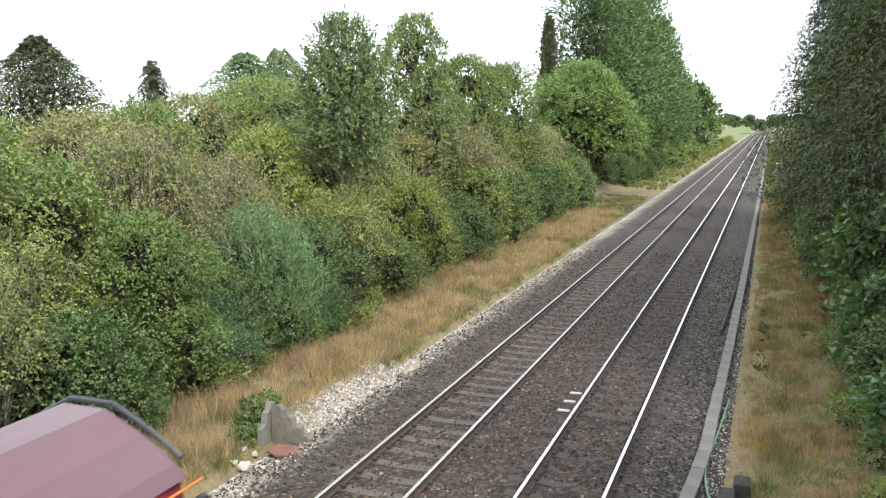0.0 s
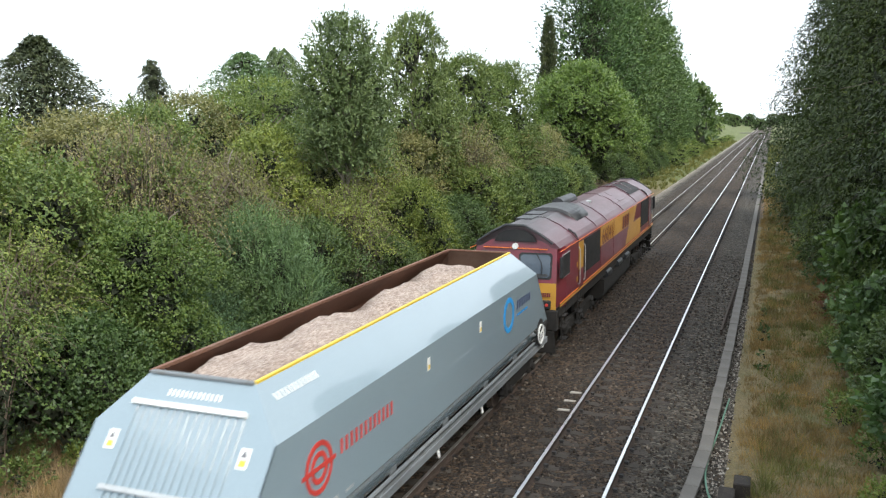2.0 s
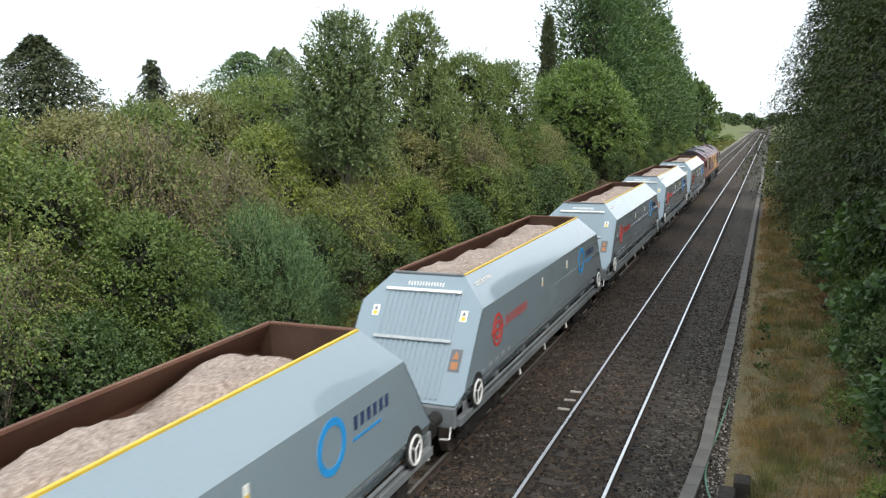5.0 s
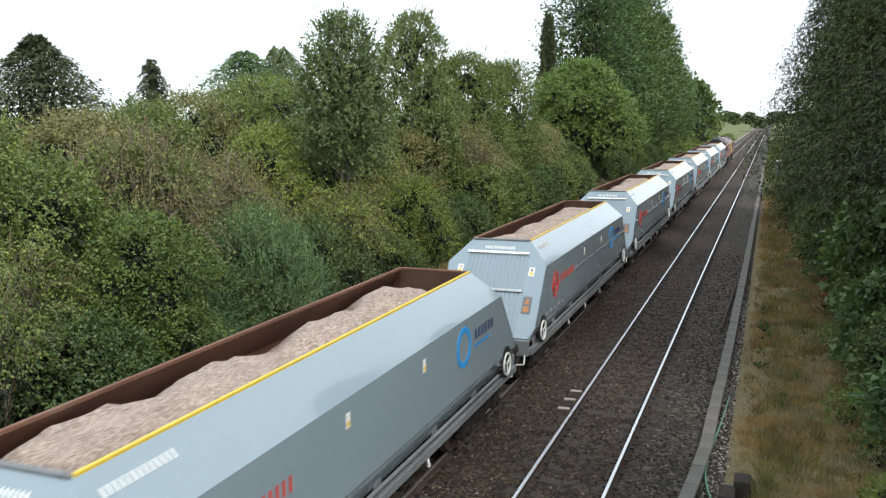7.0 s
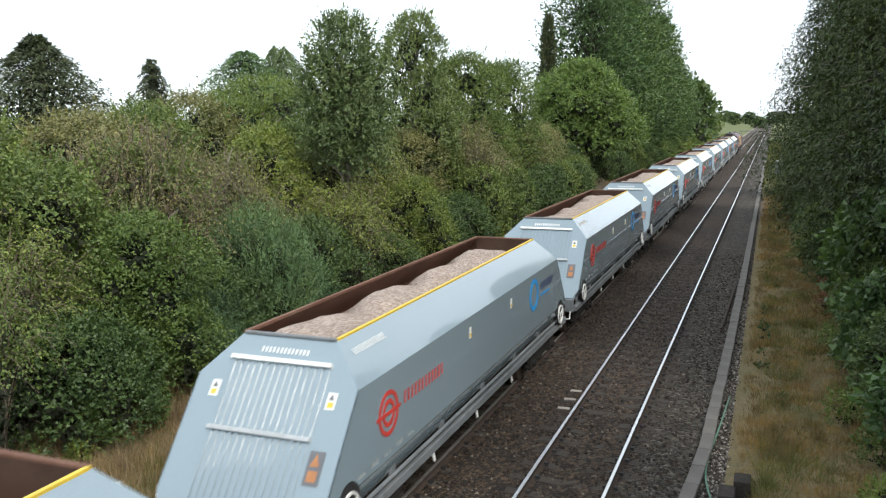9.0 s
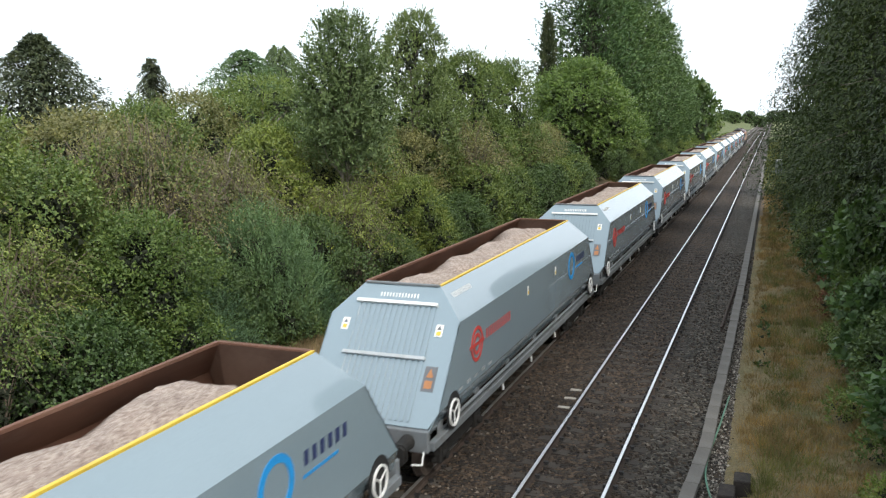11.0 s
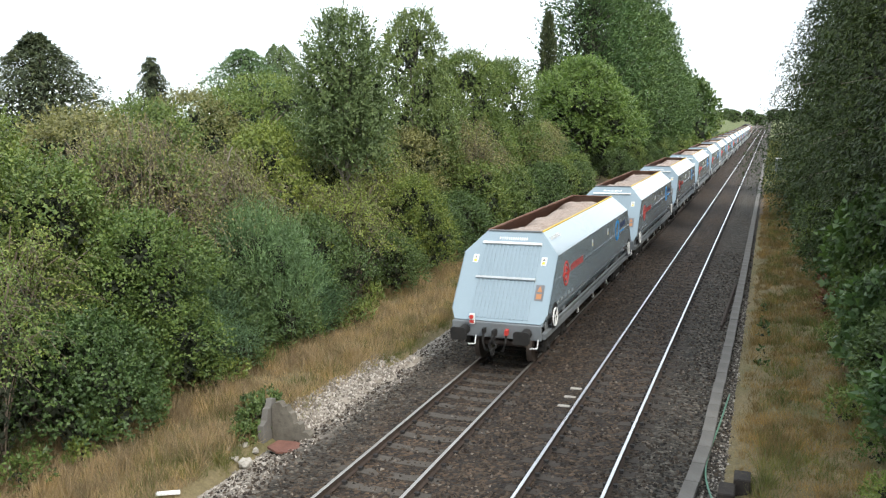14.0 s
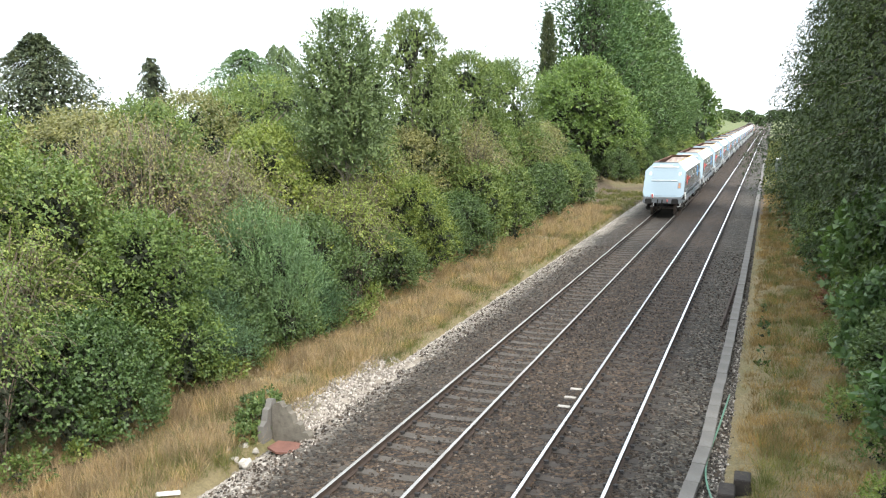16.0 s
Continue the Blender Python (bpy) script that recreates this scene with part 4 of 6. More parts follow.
def bogie(parent, y, axles, r, half_width=1.02):
    """A bogie: side frames with axle boxes and springs, a cross beam, wheelsets."""
    b = empty("bogie")
    b.parent, b.location = parent, (0, y, 0)
    lo, hi = min(axles), max(axles)
    for s in (-1, 1):
        bm = bmesh.new()
        x0, x1 = sorted((s * (half_width - 0.07), s * (half_width + 0.07)))
        prism(bm, [(lo - 0.45, 0.62), (lo - 0.25, 0.78), (-0.35, 0.70), (0.35, 0.70), (hi + 0.25, 0.78), (hi + 0.45, 0.62), (hi + 0.3, 0.5), (0.5, 0.38), (-0.5, 0.38), (lo - 0.3, 0.5)], x0, x1, "x")
        for a in axles:
            block(bm, s * half_width - 0.13, s * half_width + 0.13, a - 0.17, a + 0.17, r - 0.16, r + 0.2, 0.03)
            rod(bm, (s * (half_width + 0.1), a, r), (s * (half_width + 0.2), a, r), 0.1, 0.09, 10)
            for d in (-0.25, 0.25):
                rod(bm, (s * half_width, a + d, r - 0.06), (s * half_width, a + d, r + 0.22), 0.07, 0.07, 8)
        part("side_frame", bm, UNDER, b)
    bm = bmesh.new()
    block(bm, -0.95, 0.95, -0.25, 0.25, 0.45, 0.85)
    part("cross_beam", bm, UNDER, b)
    for a in axles:
        wheelset(b, a, r)
    return b


def buffer(parent, x, y, z, way, rounded=True):
    bm = bmesh.new()
    rod(bm, (x, y - way * 0.58, z), (x, y - way * 0.05, z), 0.14, 0.1, 14)
    outline = [(x - 0.22, z - 0.12), (x - 0.16, z - 0.17), (x + 0.16, z - 0.17), (x + 0.22, z - 0.12), (x + 0.22, z + 0.12), (x + 0.16, z + 0.17), (x - 0.16, z + 0.17), (x - 0.22, z + 0.12)]
    prism(bm, outline, y - way * 0.06, y)
    part("buffer", bm, UNDER, parent)


def coupling(parent, y, way):
    bm = bmesh.new()
    prism(bm, [(-0.04, 0.95), (0.04, 0.95), (0.04, 1.12), (-0.04, 1.12)], y, y + way * 0.28)
    for k in range(3):
        ring(bm, (0, y + way * (0.26 + 0.02 * k), 0.9 - 0.17 * k), "y" if k % 2 else "x", 0.12, 0.075, 0.05, 12)
    part("coupling_hook", bm, UNDER, parent)
    for x, c in ((0.33, RED), (-0.3, UNDER)):
        bm = bmesh.new()
        tube(bm, [(x, y, 1.05), (x, y + way * 0.16, 0.98), (x, y + way * 0.22, 0.8), (x * 0.8, y + way * 0.2, 0.58), (x * 0.6, y + way * 0.12, 0.55)], 0.028, 6)
        part("air_hose", bm, UNDER, parent)
        bm = bmesh.new()
        block(bm, x - 0.03, x + 0.03, y, y + way * 0.2, 1.0, 1.13, 0.01)
        part("air_cock", bm, c, parent)


EB = (7.33, 1.29)     # foot of the sloping ends: distance from the middle, height
ET = (5.55, 3.527)    # and their top


def end_y(z):
    return EB[0] + (ET[0] - EB[0]) * (z - EB[1]) / (ET[1] - EB[1])


def on_end(way, x, z, proud):
    """A point on a sloping end, proud of it."""
    ny, nz = 2.237, 1.78
    k = proud / math.hypot(ny, nz)
    return Vector((x, way * (end_y(z) + ny * k), z + nz * k))


def end_panel_box(bm, way, x0, x1, z0, z1, lo, hi):
    """A flat box lying on a sloping end."""
    c = [on_end(way, x, z, p) for p in (lo, hi) for x, z in ((x0, z0), (x1, z0), (x1, z1), (x0, z1))]
    v = [bm.verts.new(q) for q in c]
    for f in ((0, 1, 2, 3), (4, 5, 6, 7), (0, 1, 5, 4), (1, 2, 6, 5), (2, 3, 7, 6), (3, 0, 4, 7)):
        bm.faces.new([v[i] for i in f])


def bars(name, bm, material, parent):
    part(name, bm, material, parent)["kind"] = "stuff"


def letter_bars(bm, where, x0, x1, z0, z1, count, gap=0.28):
    """A row of plain upright bars in place of lettering; where(u, z, proud) puts a corner."""
    w = (x1 - x0) / count
    for i in range(count):
        a, b = x0 + w * (i + gap / 2), x0 + w * (i + 1 - gap / 2)
        lo = [where(u, z, 0.004) for u, z in ((a, z0), (b, z0), (b, z1), (a, z1))]
        hi = [where(u, z, 0.009) for u, z in ((a, z0), (b, z0), (b, z1), (a, z1))]
        v = [bm.verts.new(q) for q in lo + hi]
        for f in ((4, 5, 6, 7), (0, 1, 5, 4), (1, 2, 6, 5), (2, 3, 7, 6), (3, 0, 4, 7)):
            bm.faces.new([v[k] for k in f])


def wagon():
    w = empty("hopper_wagon")
    tagged(w, "pale blue-grey bogie hopper wagon loaded with gravel", "wagon", "hopper wagons of the train")
    X, XT, XB = 1.356, 0.788, 1.21
    ys, yt, yl, yb = end_y(2.944), ET[0], end_y(1.55), EB[0]
    for s in (-1, 1):
        bm = bmesh.new()
        q = [(s * X, -yl, 1.55), (s * X, yl, 1.55), (s * X, ys, 2.944), (s * X, -ys, 2.944)]
        slab(bm, q if s > 0 else q[::-1], 0.02)
        part("side_panel", bm, WAGON_PAINT, w)
        bm = bmesh.new()
        q = [(s * 1.17, -yb, 1.12), (s * 1.17, yb, 1.12), (s * X, yl, 1.55), (s * X, -yl, 1.55)]
        slab(bm, q if s > 0 else q[::-1], 0.02)
        part("lower_side_panel", bm, WAGON_PAINT, w)
        bm = bmesh.new()
        q = [(s * X, -ys, 2.944), (s * X, ys, 2.944), (s * XT, yt, 3.527), (s * XT, -yt, 3.527)]
        slab(bm, q if s > 0 else q[::-1], 0.012)
        part("sloping_top_panel", bm, WAGON_PAINT, w, "smooth pale blue sloping panel")
        bm = bmesh.new()
        q = [(s * (X - 0.03), -ys, 2.9), (s * (X - 0.03), ys, 2.9), (s * (XT - 0.01), yt, 3.50), (s * (XT - 0.01), -yt, 3.50)]
        slab(bm, q if s > 0 else q[::-1], 0.012)
        q = [(s * (X - 0.03), -ys - 0.6, 1.7), (s * (X - 0.03), ys + 0.6, 1.7), (s * (X - 0.03), ys, 2.9), (s * (X - 0.03), -ys, 2.9)]
        slab(bm, q if s > 0 else q[::-1], 0.012)
        part("inner_wall", bm, RUST_IN, w, "rust-brown inner wall")
        bm = bmesh.new()
        block(bm, s * XT - (0.028 if s > 0 else 0.045), s * XT + (0.024 if s > 0 else 0.02), -yt, yt, 3.495, 3.54, 0.006)
        part("rim", bm, YELLOW if s > 0 else RUST_IN, w, "yellow painted top edge" if s > 0 else "rusty top edge")
    for way in (-1, 1):
        bm = bmesh.new()
        q = [(-XB, way * yb, 1.29), (XB, way * yb, 1.29), (X, way * yl, 1.55), (X, way * ys, 2.944), (XT, way * yt, 3.527), (-XT, way * yt, 3.527), (-X, way * ys, 2.944), (-X, way * yl, 1.55)]
        slab(bm, q if way < 0 else q[::-1], 0.02)
        end = part("end_panel", bm, WAGON_PAINT, w, "sloping ribbed end panel")
        for i in range(15):
            bm = bmesh.new()
            x = -0.80 + 1.6 * i / 14
            end_panel_box(bm, way, x - 0.026, x + 0.026, 1.36, 3.16, 0.0, 0.028)
            part("rib", bm, WAGON_PAINT, end)
        for z in (3.18, 2.31):
            bm = bmesh.new()
            end_panel_box(bm, way, -0.85, 0.85, z - 0.025, z + 0.025, 0.0, 0.075)
            part("bar", bm, WHITE if z > 3 else STEEL_GREY, end)
        bm = bmesh.new()
        q = [(-XT, way * (yt - 0.03), 3.50), (XT, way * (yt - 0.03), 3.50), (X - 0.04, way * (ys - 0.04), 2.92), (X - 0.04, way * (ys + 0.5), 1.7), (-X + 0.04, way * (ys + 0.5), 1.7), (-X + 0.04, way * (ys - 0.04), 2.92)]
        slab(bm, q if way < 0 else q[::-1], 0.012)
        part("inner_end_wall", bm, DUSTY_IN, w, "dusty rust-brown inner wall")
        bm = bmesh.new()
        block(bm, -XT, XT, way * yt - 0.05, way * yt + 0.03, 3.50, 3.54, 0.006)
        part("end_rim", bm, RUST_IN if way > 0 else WAGON_SILL, w)
        # signs on the end
        for x, z, a, b, stuff in ((-0.98, 2.78, 0.075, 0.1, WHITE), (0.99, 2.78, 0.075, 0.1, WHITE), (1.02, 2.02, 0.12, 0.19, DARK_SIGN)):
            bm = bmesh.new()
            end_panel_box(bm, way, x - a, x + a, z - b, z + b, 0.004, 0.010)
            sign = part("sign", bm, stuff, end, "small warning sign")
            bm = bmesh.new()
            end_panel_box(bm, way, x - a * 0.6, x + a * 0.6, z - b * 0.78, z - b * 0.15, 0.012, 0.016)
            part("panel", bm, AMBER if stuff is DARK_SIGN else YELLOW, sign)
            bm = bmesh.new()
            v = [bm.verts.new(on_end(way, x + dx, z + dz, 0.016)) for dx, dz in ((-a * 0.6, b * 0.1), (a * 0.6, b * 0.1), (0, b * 0.85))]
            bm.faces.new(v)
            part("triangle", bm, AMBER if stuff is DARK_SIGN else DARK_SIGN, sign)
        bm = bmesh.new()
        letter_bars(bm, lambda u, z, p, k=way: on_end(k, u, z, p), -0.42, 0.42, 3.285, 3.355, 13, 0.6)
        bars("number_bars", bm, WHITE, end)
        # headstock, buffers, couplings
        bm = bmesh.new()
        block(bm, -1.25, 1.25, way * 7.36 - 0.06, way * 7.36 + 0.06, 0.86, 1.27, 0.02)
        part("headstock", bm, WAGON_SILL, w)
        for x in (-0.8636, 0.8636):
            buffer(w, x, way * 8.0, 1.05, way)
            bm = bmesh.new()
            tube(bm, [(x + 0.3, way * 7.42, 0.9), (x + 0.3, way * 7.5, 0.68), (x + 0.1, way * 7.5, 0.66)], 0.018, 6)
            part("step_handle", bm, WHITE, w)
        coupling(w, way * 7.42, way)
        bogie(w, way * 5.35, (-1.0, 1.0), 0.46)
    # sills, pipes, brackets and hopper chutes
    for s in (-1, 1):
        bm = bmesh.new()
        x0, x1 = sorted((s * 1.2, s * 1.33))
        block(bm, x0, x1, -7.3, 7.3, 0.88, 1.04, 0.012)
        part("sill", bm, WAGON_SILL, w)
        bm = bmesh.new()
        tube(bm, [(s * 1.3, -6.0, 1.16), (s * 1.3, 6.0, 1.16)], 0.035, 8)
        tube(bm, [(s * 1.24, -6.6, 1.08), (s * 1.24, 6.6, 1.08)], 0.025, 8)
        part("pipe", bm, WAGON_SILL if s > 0 else UNDER, w)
        for y in (-6.7, -4.6, -2.4, 0.0, 2.4, 4.6, 6.7):
            bm = bmesh.new()
            prism(bm, [(y - 0.14, 1.0), (y + 0.14, 1.0), (y + 0.06, 1.32), (y - 0.06, 1.32)], *sorted((s * 1.19, s * 1.225)), axis="x")
            part("bracket", bm, WAGON_SILL, w)
        for y in (-3.0, -0.6, 1.9):
            bm = bmesh.new()
            tube(bm, [(s * 1.27, y, 0.86), (s * 1.29, y + 0.02, 0.7), (s * 1.24, y + 0.12, 0.66)], 0.028, 6)
            part("hook", bm, WHITE, w)
        for y, k in ((-6.4, -1), (6.4, 1)):
            bm = bmesh.new()
            ring(bm, (s * 1.38, y, 1.32), "x", 0.26, 0.225, 0.035, 28)
            for a in (0.5, 2.6, 4.7):
                rod(bm, (s * 1.38, y, 1.32), (s * 1.38, y + 0.25 * math.cos(a), 1.32 + 0.25 * math.sin(a)), 0.015, 0.015, 5)
            rod(bm, (s * 1.2, y, 1.32), (s * 1.39, y, 1.32), 0.03, 0.03, 8)
            hw = part("handwheel", bm, WHITE, w, "white spoked brake handwheel")
            # flat black disc on the panel, painting the dark of a hollow
            bm = bmesh.new()
            ring(bm, (s * 1.362, y, 1.36), "x", 0.36, 0.0, 0.008, 24)
            part("recess", bm, BLACK, w)
    bm = bmesh.new()
    block(bm, -0.25, 0.25, -7.3, 7.3, 0.9, 1.2)
    part("centre_sill", bm, UNDER, w)
    for y in (-2.4, -0.8, 0.8, 2.4):
        bm = bmesh.new()
        prism(bm, [(y - 0.75, 1.3), (y + 0.75, 1.3), (y + 0.25, 0.5), (y - 0.25, 0.5)], -0.95, 0.95, "x")
        part("hopper_chute", bm, UNDER, w)
    bm = bmesh.new()
    block(bm, -1.15, 1.15, -6.9, 6.9, 1.24, 1.30)
    part("floor_plate", bm, UNDER, w)
    # markings on both sides
    for s in (-1, 1):
        def on_side(u, z, p, s=s):
            return Vector((s * (X + p), u, z))

        def on_slope(u, z, p, s=s):
            k = (z - 2.944) / (3.527 - 2.944)
            return Vector((s * (X + (XT - X) * k + p * 0.72), u, z + p * 0.7))
        rear = -1.0 if s > 0 else 1.0
        red_at, blue_at = (-5.02, 3.6) if s > 0 else (5.02, -3.6)
        bm = bmesh.new()
        ring(bm, (s * (X + 0.006), red_at, 2.28), "x", 0.36, 0.29, 0.008, 36)
        ring(bm, (s * (X + 0.006), red_at, 2.28), "x", 0.22, 0.15, 0.008, 30)
        block(bm, s * (X + 0.008) - 0.004, s * (X + 0.008) + 0.004, red_at - 0.44, red_at + 0.44, 2.25, 2.31)
        part("red_emblem", bm, RED, w, "red ring emblem painted on the side")
        bm = bmesh.new()
        a, b = (red_at + 0.55, red_at + 2.35) if s > 0 else (red_at - 2.35, red_at - 0.55)
        letter_bars(bm, on_side, a, b, 2.24, 2.45, 12, 0.62)
        bars("red_bars", bm, RED, w)
        bm = bmesh.new()
        ring(bm, (s * (X + 0.006), blue_at, 2.42), "x", 0.40, 0.29, 0.008, 36)
        part("blue_emblem", bm, BLUE, w, "blue ring emblem painted on the side")
        bm = bmesh.new()
        a, b = (blue_at + 0.6, blue_at + 1.85) if s > 0 else (blue_at - 1.85, blue_at - 0.6)
        letter_bars(bm, on_side, a, b, 2.42, 2.62, 6, 0.5)
        bars("dark_bars", bm, NAVY, w)
        bm = bmesh.new()
        letter_bars(bm, on_side, a, b - 0.3 * s, 2.26, 2.31, 12, 0.3)
        bars("small_bars", bm, BLUE, w)
        bm = bmesh.new()
        a, b = (-5.45, -4.35) if s > 0 else (4.35, 5.45)
        letter_bars(bm, on_slope, a, b, 3.28, 3.36, 13, 0.66)
        bars("number_bars", bm, WHITE, w)
        bm = bmesh.new()
        for k in range(5):
            letter_bars(bm, on_side, red_at - 1.1 + 0.45 * k, red_at - 0.85 + 0.45 * k, 1.63, 1.68 + 0.03 * (k % 2), 4, 0.6)
        bars("data_bars", bm, STEEL_GREY, w)
        for y, z in ((-1.2, 2.62), (1.6, 2.62)):
            bm = bmesh.new()
            block(bm, s * (X + 0.005) - 0.004, s * (X + 0.005) + 0.004, y - 0.055, y + 0.055, z - 0.11, z + 0.11)
            sg = part("sign", bm, WHITE, w, "small warning sign")
            bm = bmesh.new()
            block(bm, s * (X + 0.012) - 0.002, s * (X + 0.012) + 0.002, y - 0.04, y + 0.04, z - 0.09, z - 0.01)
            part("panel", bm, YELLOW, sg)
    return w


def gravel_load(seed):
    """A heaped load: a row of mounds, lower at the walls."""
    n, m = 27, 97
    xs_ = [-1.31 + 2.62 * i / (n - 1) for i in range(n)]
    ys_ = [-5.75 + 11.5 * j / (m - 1) for j in range(m)]
    r = random.Random(seed)
    peaks = [(-4.6 + 2.75 * k + r.uniform(-0.3, 0.3), r.uniform(3.5, 3.62), r.uniform(-0.1, 0.12)) for k in range(4)]

    def height(x, y):
        h = max(p - 0.62 * (((y - c) / 1.75) ** 2 + 0.18) ** 0.5 - 0.98 * (((x - o) / 1.3) ** 2 + 0.05) ** 0.5 + 0.52 for c, p, o in peaks)
        return max(2.45, min(h, 3.62, 3.44 - 0.9 * max(0, abs(x) - 0.72), 3.42 - 1.4 * max(0, -y - 5.0), 3.5 - 0.75 * max(0, y - 4.0))) + 0.05 * noise.noise((x * 2, y * 2, seed)) + 0.03 * noise.noise((x * 6, y * 6, seed)) + 0.025 * noise.noise((x * 15, y * 15, seed))
    ob = grid("gravel_load", xs_, ys_, height, GRAVEL)
    return tagged(ob, "heaped load of pinkish beige crushed stone in the wagon", "gravel", "loads of the train")


def locomotive():
    e = empty("diesel_locomotive")
    tagged(e, "maroon and gold diesel locomotive with a sooty roof", "locomotive")
    X = 1.325
    prof = [(X, 1.5), (X, 3.08), (1.24, 3.2), (1.12, 3.3), (0.74, 3.56), (0.28, 3.78), (-0.28, 3.78), (-0.74, 3.56), (-1.12, 3.3), (-1.24, 3.2), (-X, 3.08), (-X, 1.5)]
    bm = bmesh.new()
    prism(bm, prof[0:2] + prof[2:4] + [(1.0, 3.2), (-1.0, 3.2)] + prof[8:], -9.2, 9.2)
    body = part("body", bm, MAROON, e, "maroon painted body side")
    bm = bmesh.new()
    prism(bm, [(1.27, 3.17), (1.14, 3.305), (0.75, 3.565), (0.28, 3.785), (-0.28, 3.785), (-0.75, 3.565), (-1.14, 3.305), (-1.27, 3.17), (-0.9, 3.15), (0.9, 3.15)], -9.83, 9.83)
    roof = part("roof", bm, ROOF_PAINT, e, "faded and sooty maroon roof")
    for y in (-7.65, -4.5, -2.6, 1.0, 4.55, 7.9):
        bm = bmesh.new()
        prism(bm, [(1.29, 3.17), (1.155, 3.32), (0.76, 3.585), (0.28, 3.80), (-0.28, 3.80), (-0.76, 3.585), (-1.155, 3.32), (-1.29, 3.17), (-0.9, 3.15), (0.9, 3.15)], y - 0.03, y + 0.03)
        part("seam", bm, ROOF_PAINT, roof)
    # roof radiator grille
    for s in (-1, 1):
        bm = bmesh.new()
        for i in range(24):
            y = 4.95 + 0.115 * i
            prism(bm, [(s * 0.14, 3.80), (s * 0.72, 3.60), (s * 0.72, 3.57), (s * 0.14, 3.77)], y, y + 0.06)
        part("radiator_slats", bm, BLACK, roof, "black radiator slats")
    bm = bmesh.new()
    prism(bm, [(-0.95, 3.46), (0.95, 3.46), (0.78, 3.575), (0.28, 3.80), (-0.28, 3.80), (-0.78, 3.575)], 4.85, 7.75)
    part("radiator_well", bm, BLACK, roof)
    bm = bmesh.new()
    for y in (4.85, 6.3, 7.75):
        prism(bm, [(0.8, 3.57), (0.28, 3.83), (-0.28, 3.83), (-0.8, 3.57), (-0.28, 3.79), (0.28, 3.79)], y - 0.035, y + 0.035)
    block(bm, -0.05, 0.05, 4.85, 7.75, 3.78, 3.83)
    part("radiator_frame", bm, ROOF_PAINT, roof)
    # hatches on the roof
    for y0, y1 in ((0.75, 1.95), (2.0, 3.25)):
        for s in (-1, 1):
            bm = bmesh.new()
            q = [(s * 0.3, y0, 3.80), (s * 0.98, y0, 3.435), (s * 0.98, y1, 3.435), (s * 0.3, y1, 3.80)]
            slab(bm, q if s > 0 else q[::-1], 0.03)
            part("hatch", bm, ROOF_PAINT, roof)
        for k in range(3):
            bm = bmesh.new()
            rod(bm, (-0.25, y0 + 0.15 + 0.4 * k, 3.8), (-0.25, y0 + 0.15 + 0.4 * k, 3.83), 0.04, 0.03, 8)
            part("lifting_eye", bm, SOOT, roof)
    # silencer dome and pipe
    bm = bmesh.new()
    arc = [(-0.08 + 0.97 * math.cos(a), 3.40 + 0.50 * math.sin(a)) for a in (math.pi * i / 18 for i in range(19))]
    prism(bm, arc, -5.85, -3.8)
    bmesh.ops.bevel(bm, geom=[e_ for e_ in bm.edges if abs(e_.verts[0].co.y - e_.verts[1].co.y) < 0.01], offset=0.09, segments=2, affect="EDGES")
    part("silencer_dome", bm, SOOT, roof, "sooty black domed cover", True)
    bm = bmesh.new()
    rod(bm, (-0.25, -3.75, 3.78), (-0.25, -1.6, 3.78), 0.24, 0.24, 14)
    part("exhaust_pipe", bm, SOOT, roof, "fat black exhaust pipe")
    bm = bmesh.new()
    block(bm, 0.12, 0.5, -1.8, -1.5, 3.66, 3.765, 0.02)
    part("vent_box", bm, STEEL_GREY, roof, "pale grey roof box")
    for y, x in ((-7.9, -0.1), (-6.6, -0.15)):
        bm = bmesh.new()
        block(bm, x - 0.35, x + 0.15, y - 0.45, y + 0.45, 3.74, 3.815, 0.01)
        part("roof_plate", bm, SOOT, roof)
    # bodyside panels, stripes and grilles
    for s in (-1, 1):
        def box_on(name, y0, y1, z0, z1, depth, material, label="", parent=None):
            b = bmesh.new()
            x0, x1 = sorted((s * X, s * (X + depth)))
            block(b, x0, x1, y0, y1, z0, z1, min(0.006, depth * 0.4))
            return part(name, b, material, parent or body, label)
        box_on("grille", -6.8, -4.1, 1.95, 3.03, 0.012, BLACK, "black side grille")
        box_on("grille", 5.65, 8.15, 1.92, 3.05, 0.012, BLACK, "black side grille")
        box_on("cantrail_stripe", -10.0, 10.0, 3.09, 3.118, 0.008, ORANGE, "thin orange stripe")
        box_on("lower_stripe", -10.0, 10.0, 1.615, 1.655, 0.010, ORANGE, "orange and gold lower stripe")
        box_on("lower_gold_stripe", -10.0, 10.0, 1.53, 1.585, 0.010, GOLD)
        # ribbed lightning panel in gold
        zs = 1.70
        i = 0
        while zs < 3.02:
            z0, z1 = zs, zs + 0.048
            zc = (z0 + z1) / 2
            if zc > 2.40:
                a, b = -4.0, 3.4 + 0.83 * (zc - 2.40) / 0.63
            else:
                a, b = 1.4 + 0.8 * (zc - 1.7) / 0.7, 5.55
            box_on("gold_rib", a, b, z0, z1, 0.02, GOLD)
            if zc <= 2.40:
                box_on("maroon_rib", -4.0, a - 0.01, z0, z1, 0.02, MAROON)
            zs += 0.066
            i += 1
        b = bmesh.new()
        x0, x1 = sorted((s * X, s * (X + 0.006)))
        prism(b, [(-4.0, 2.40), (-4.0, 3.03), (4.23, 3.03), (3.4, 2.40), (5.6, 2.38), (5.6, 1.7), (1.4, 1.7), (2.2, 2.40)], x0, x1, "x")
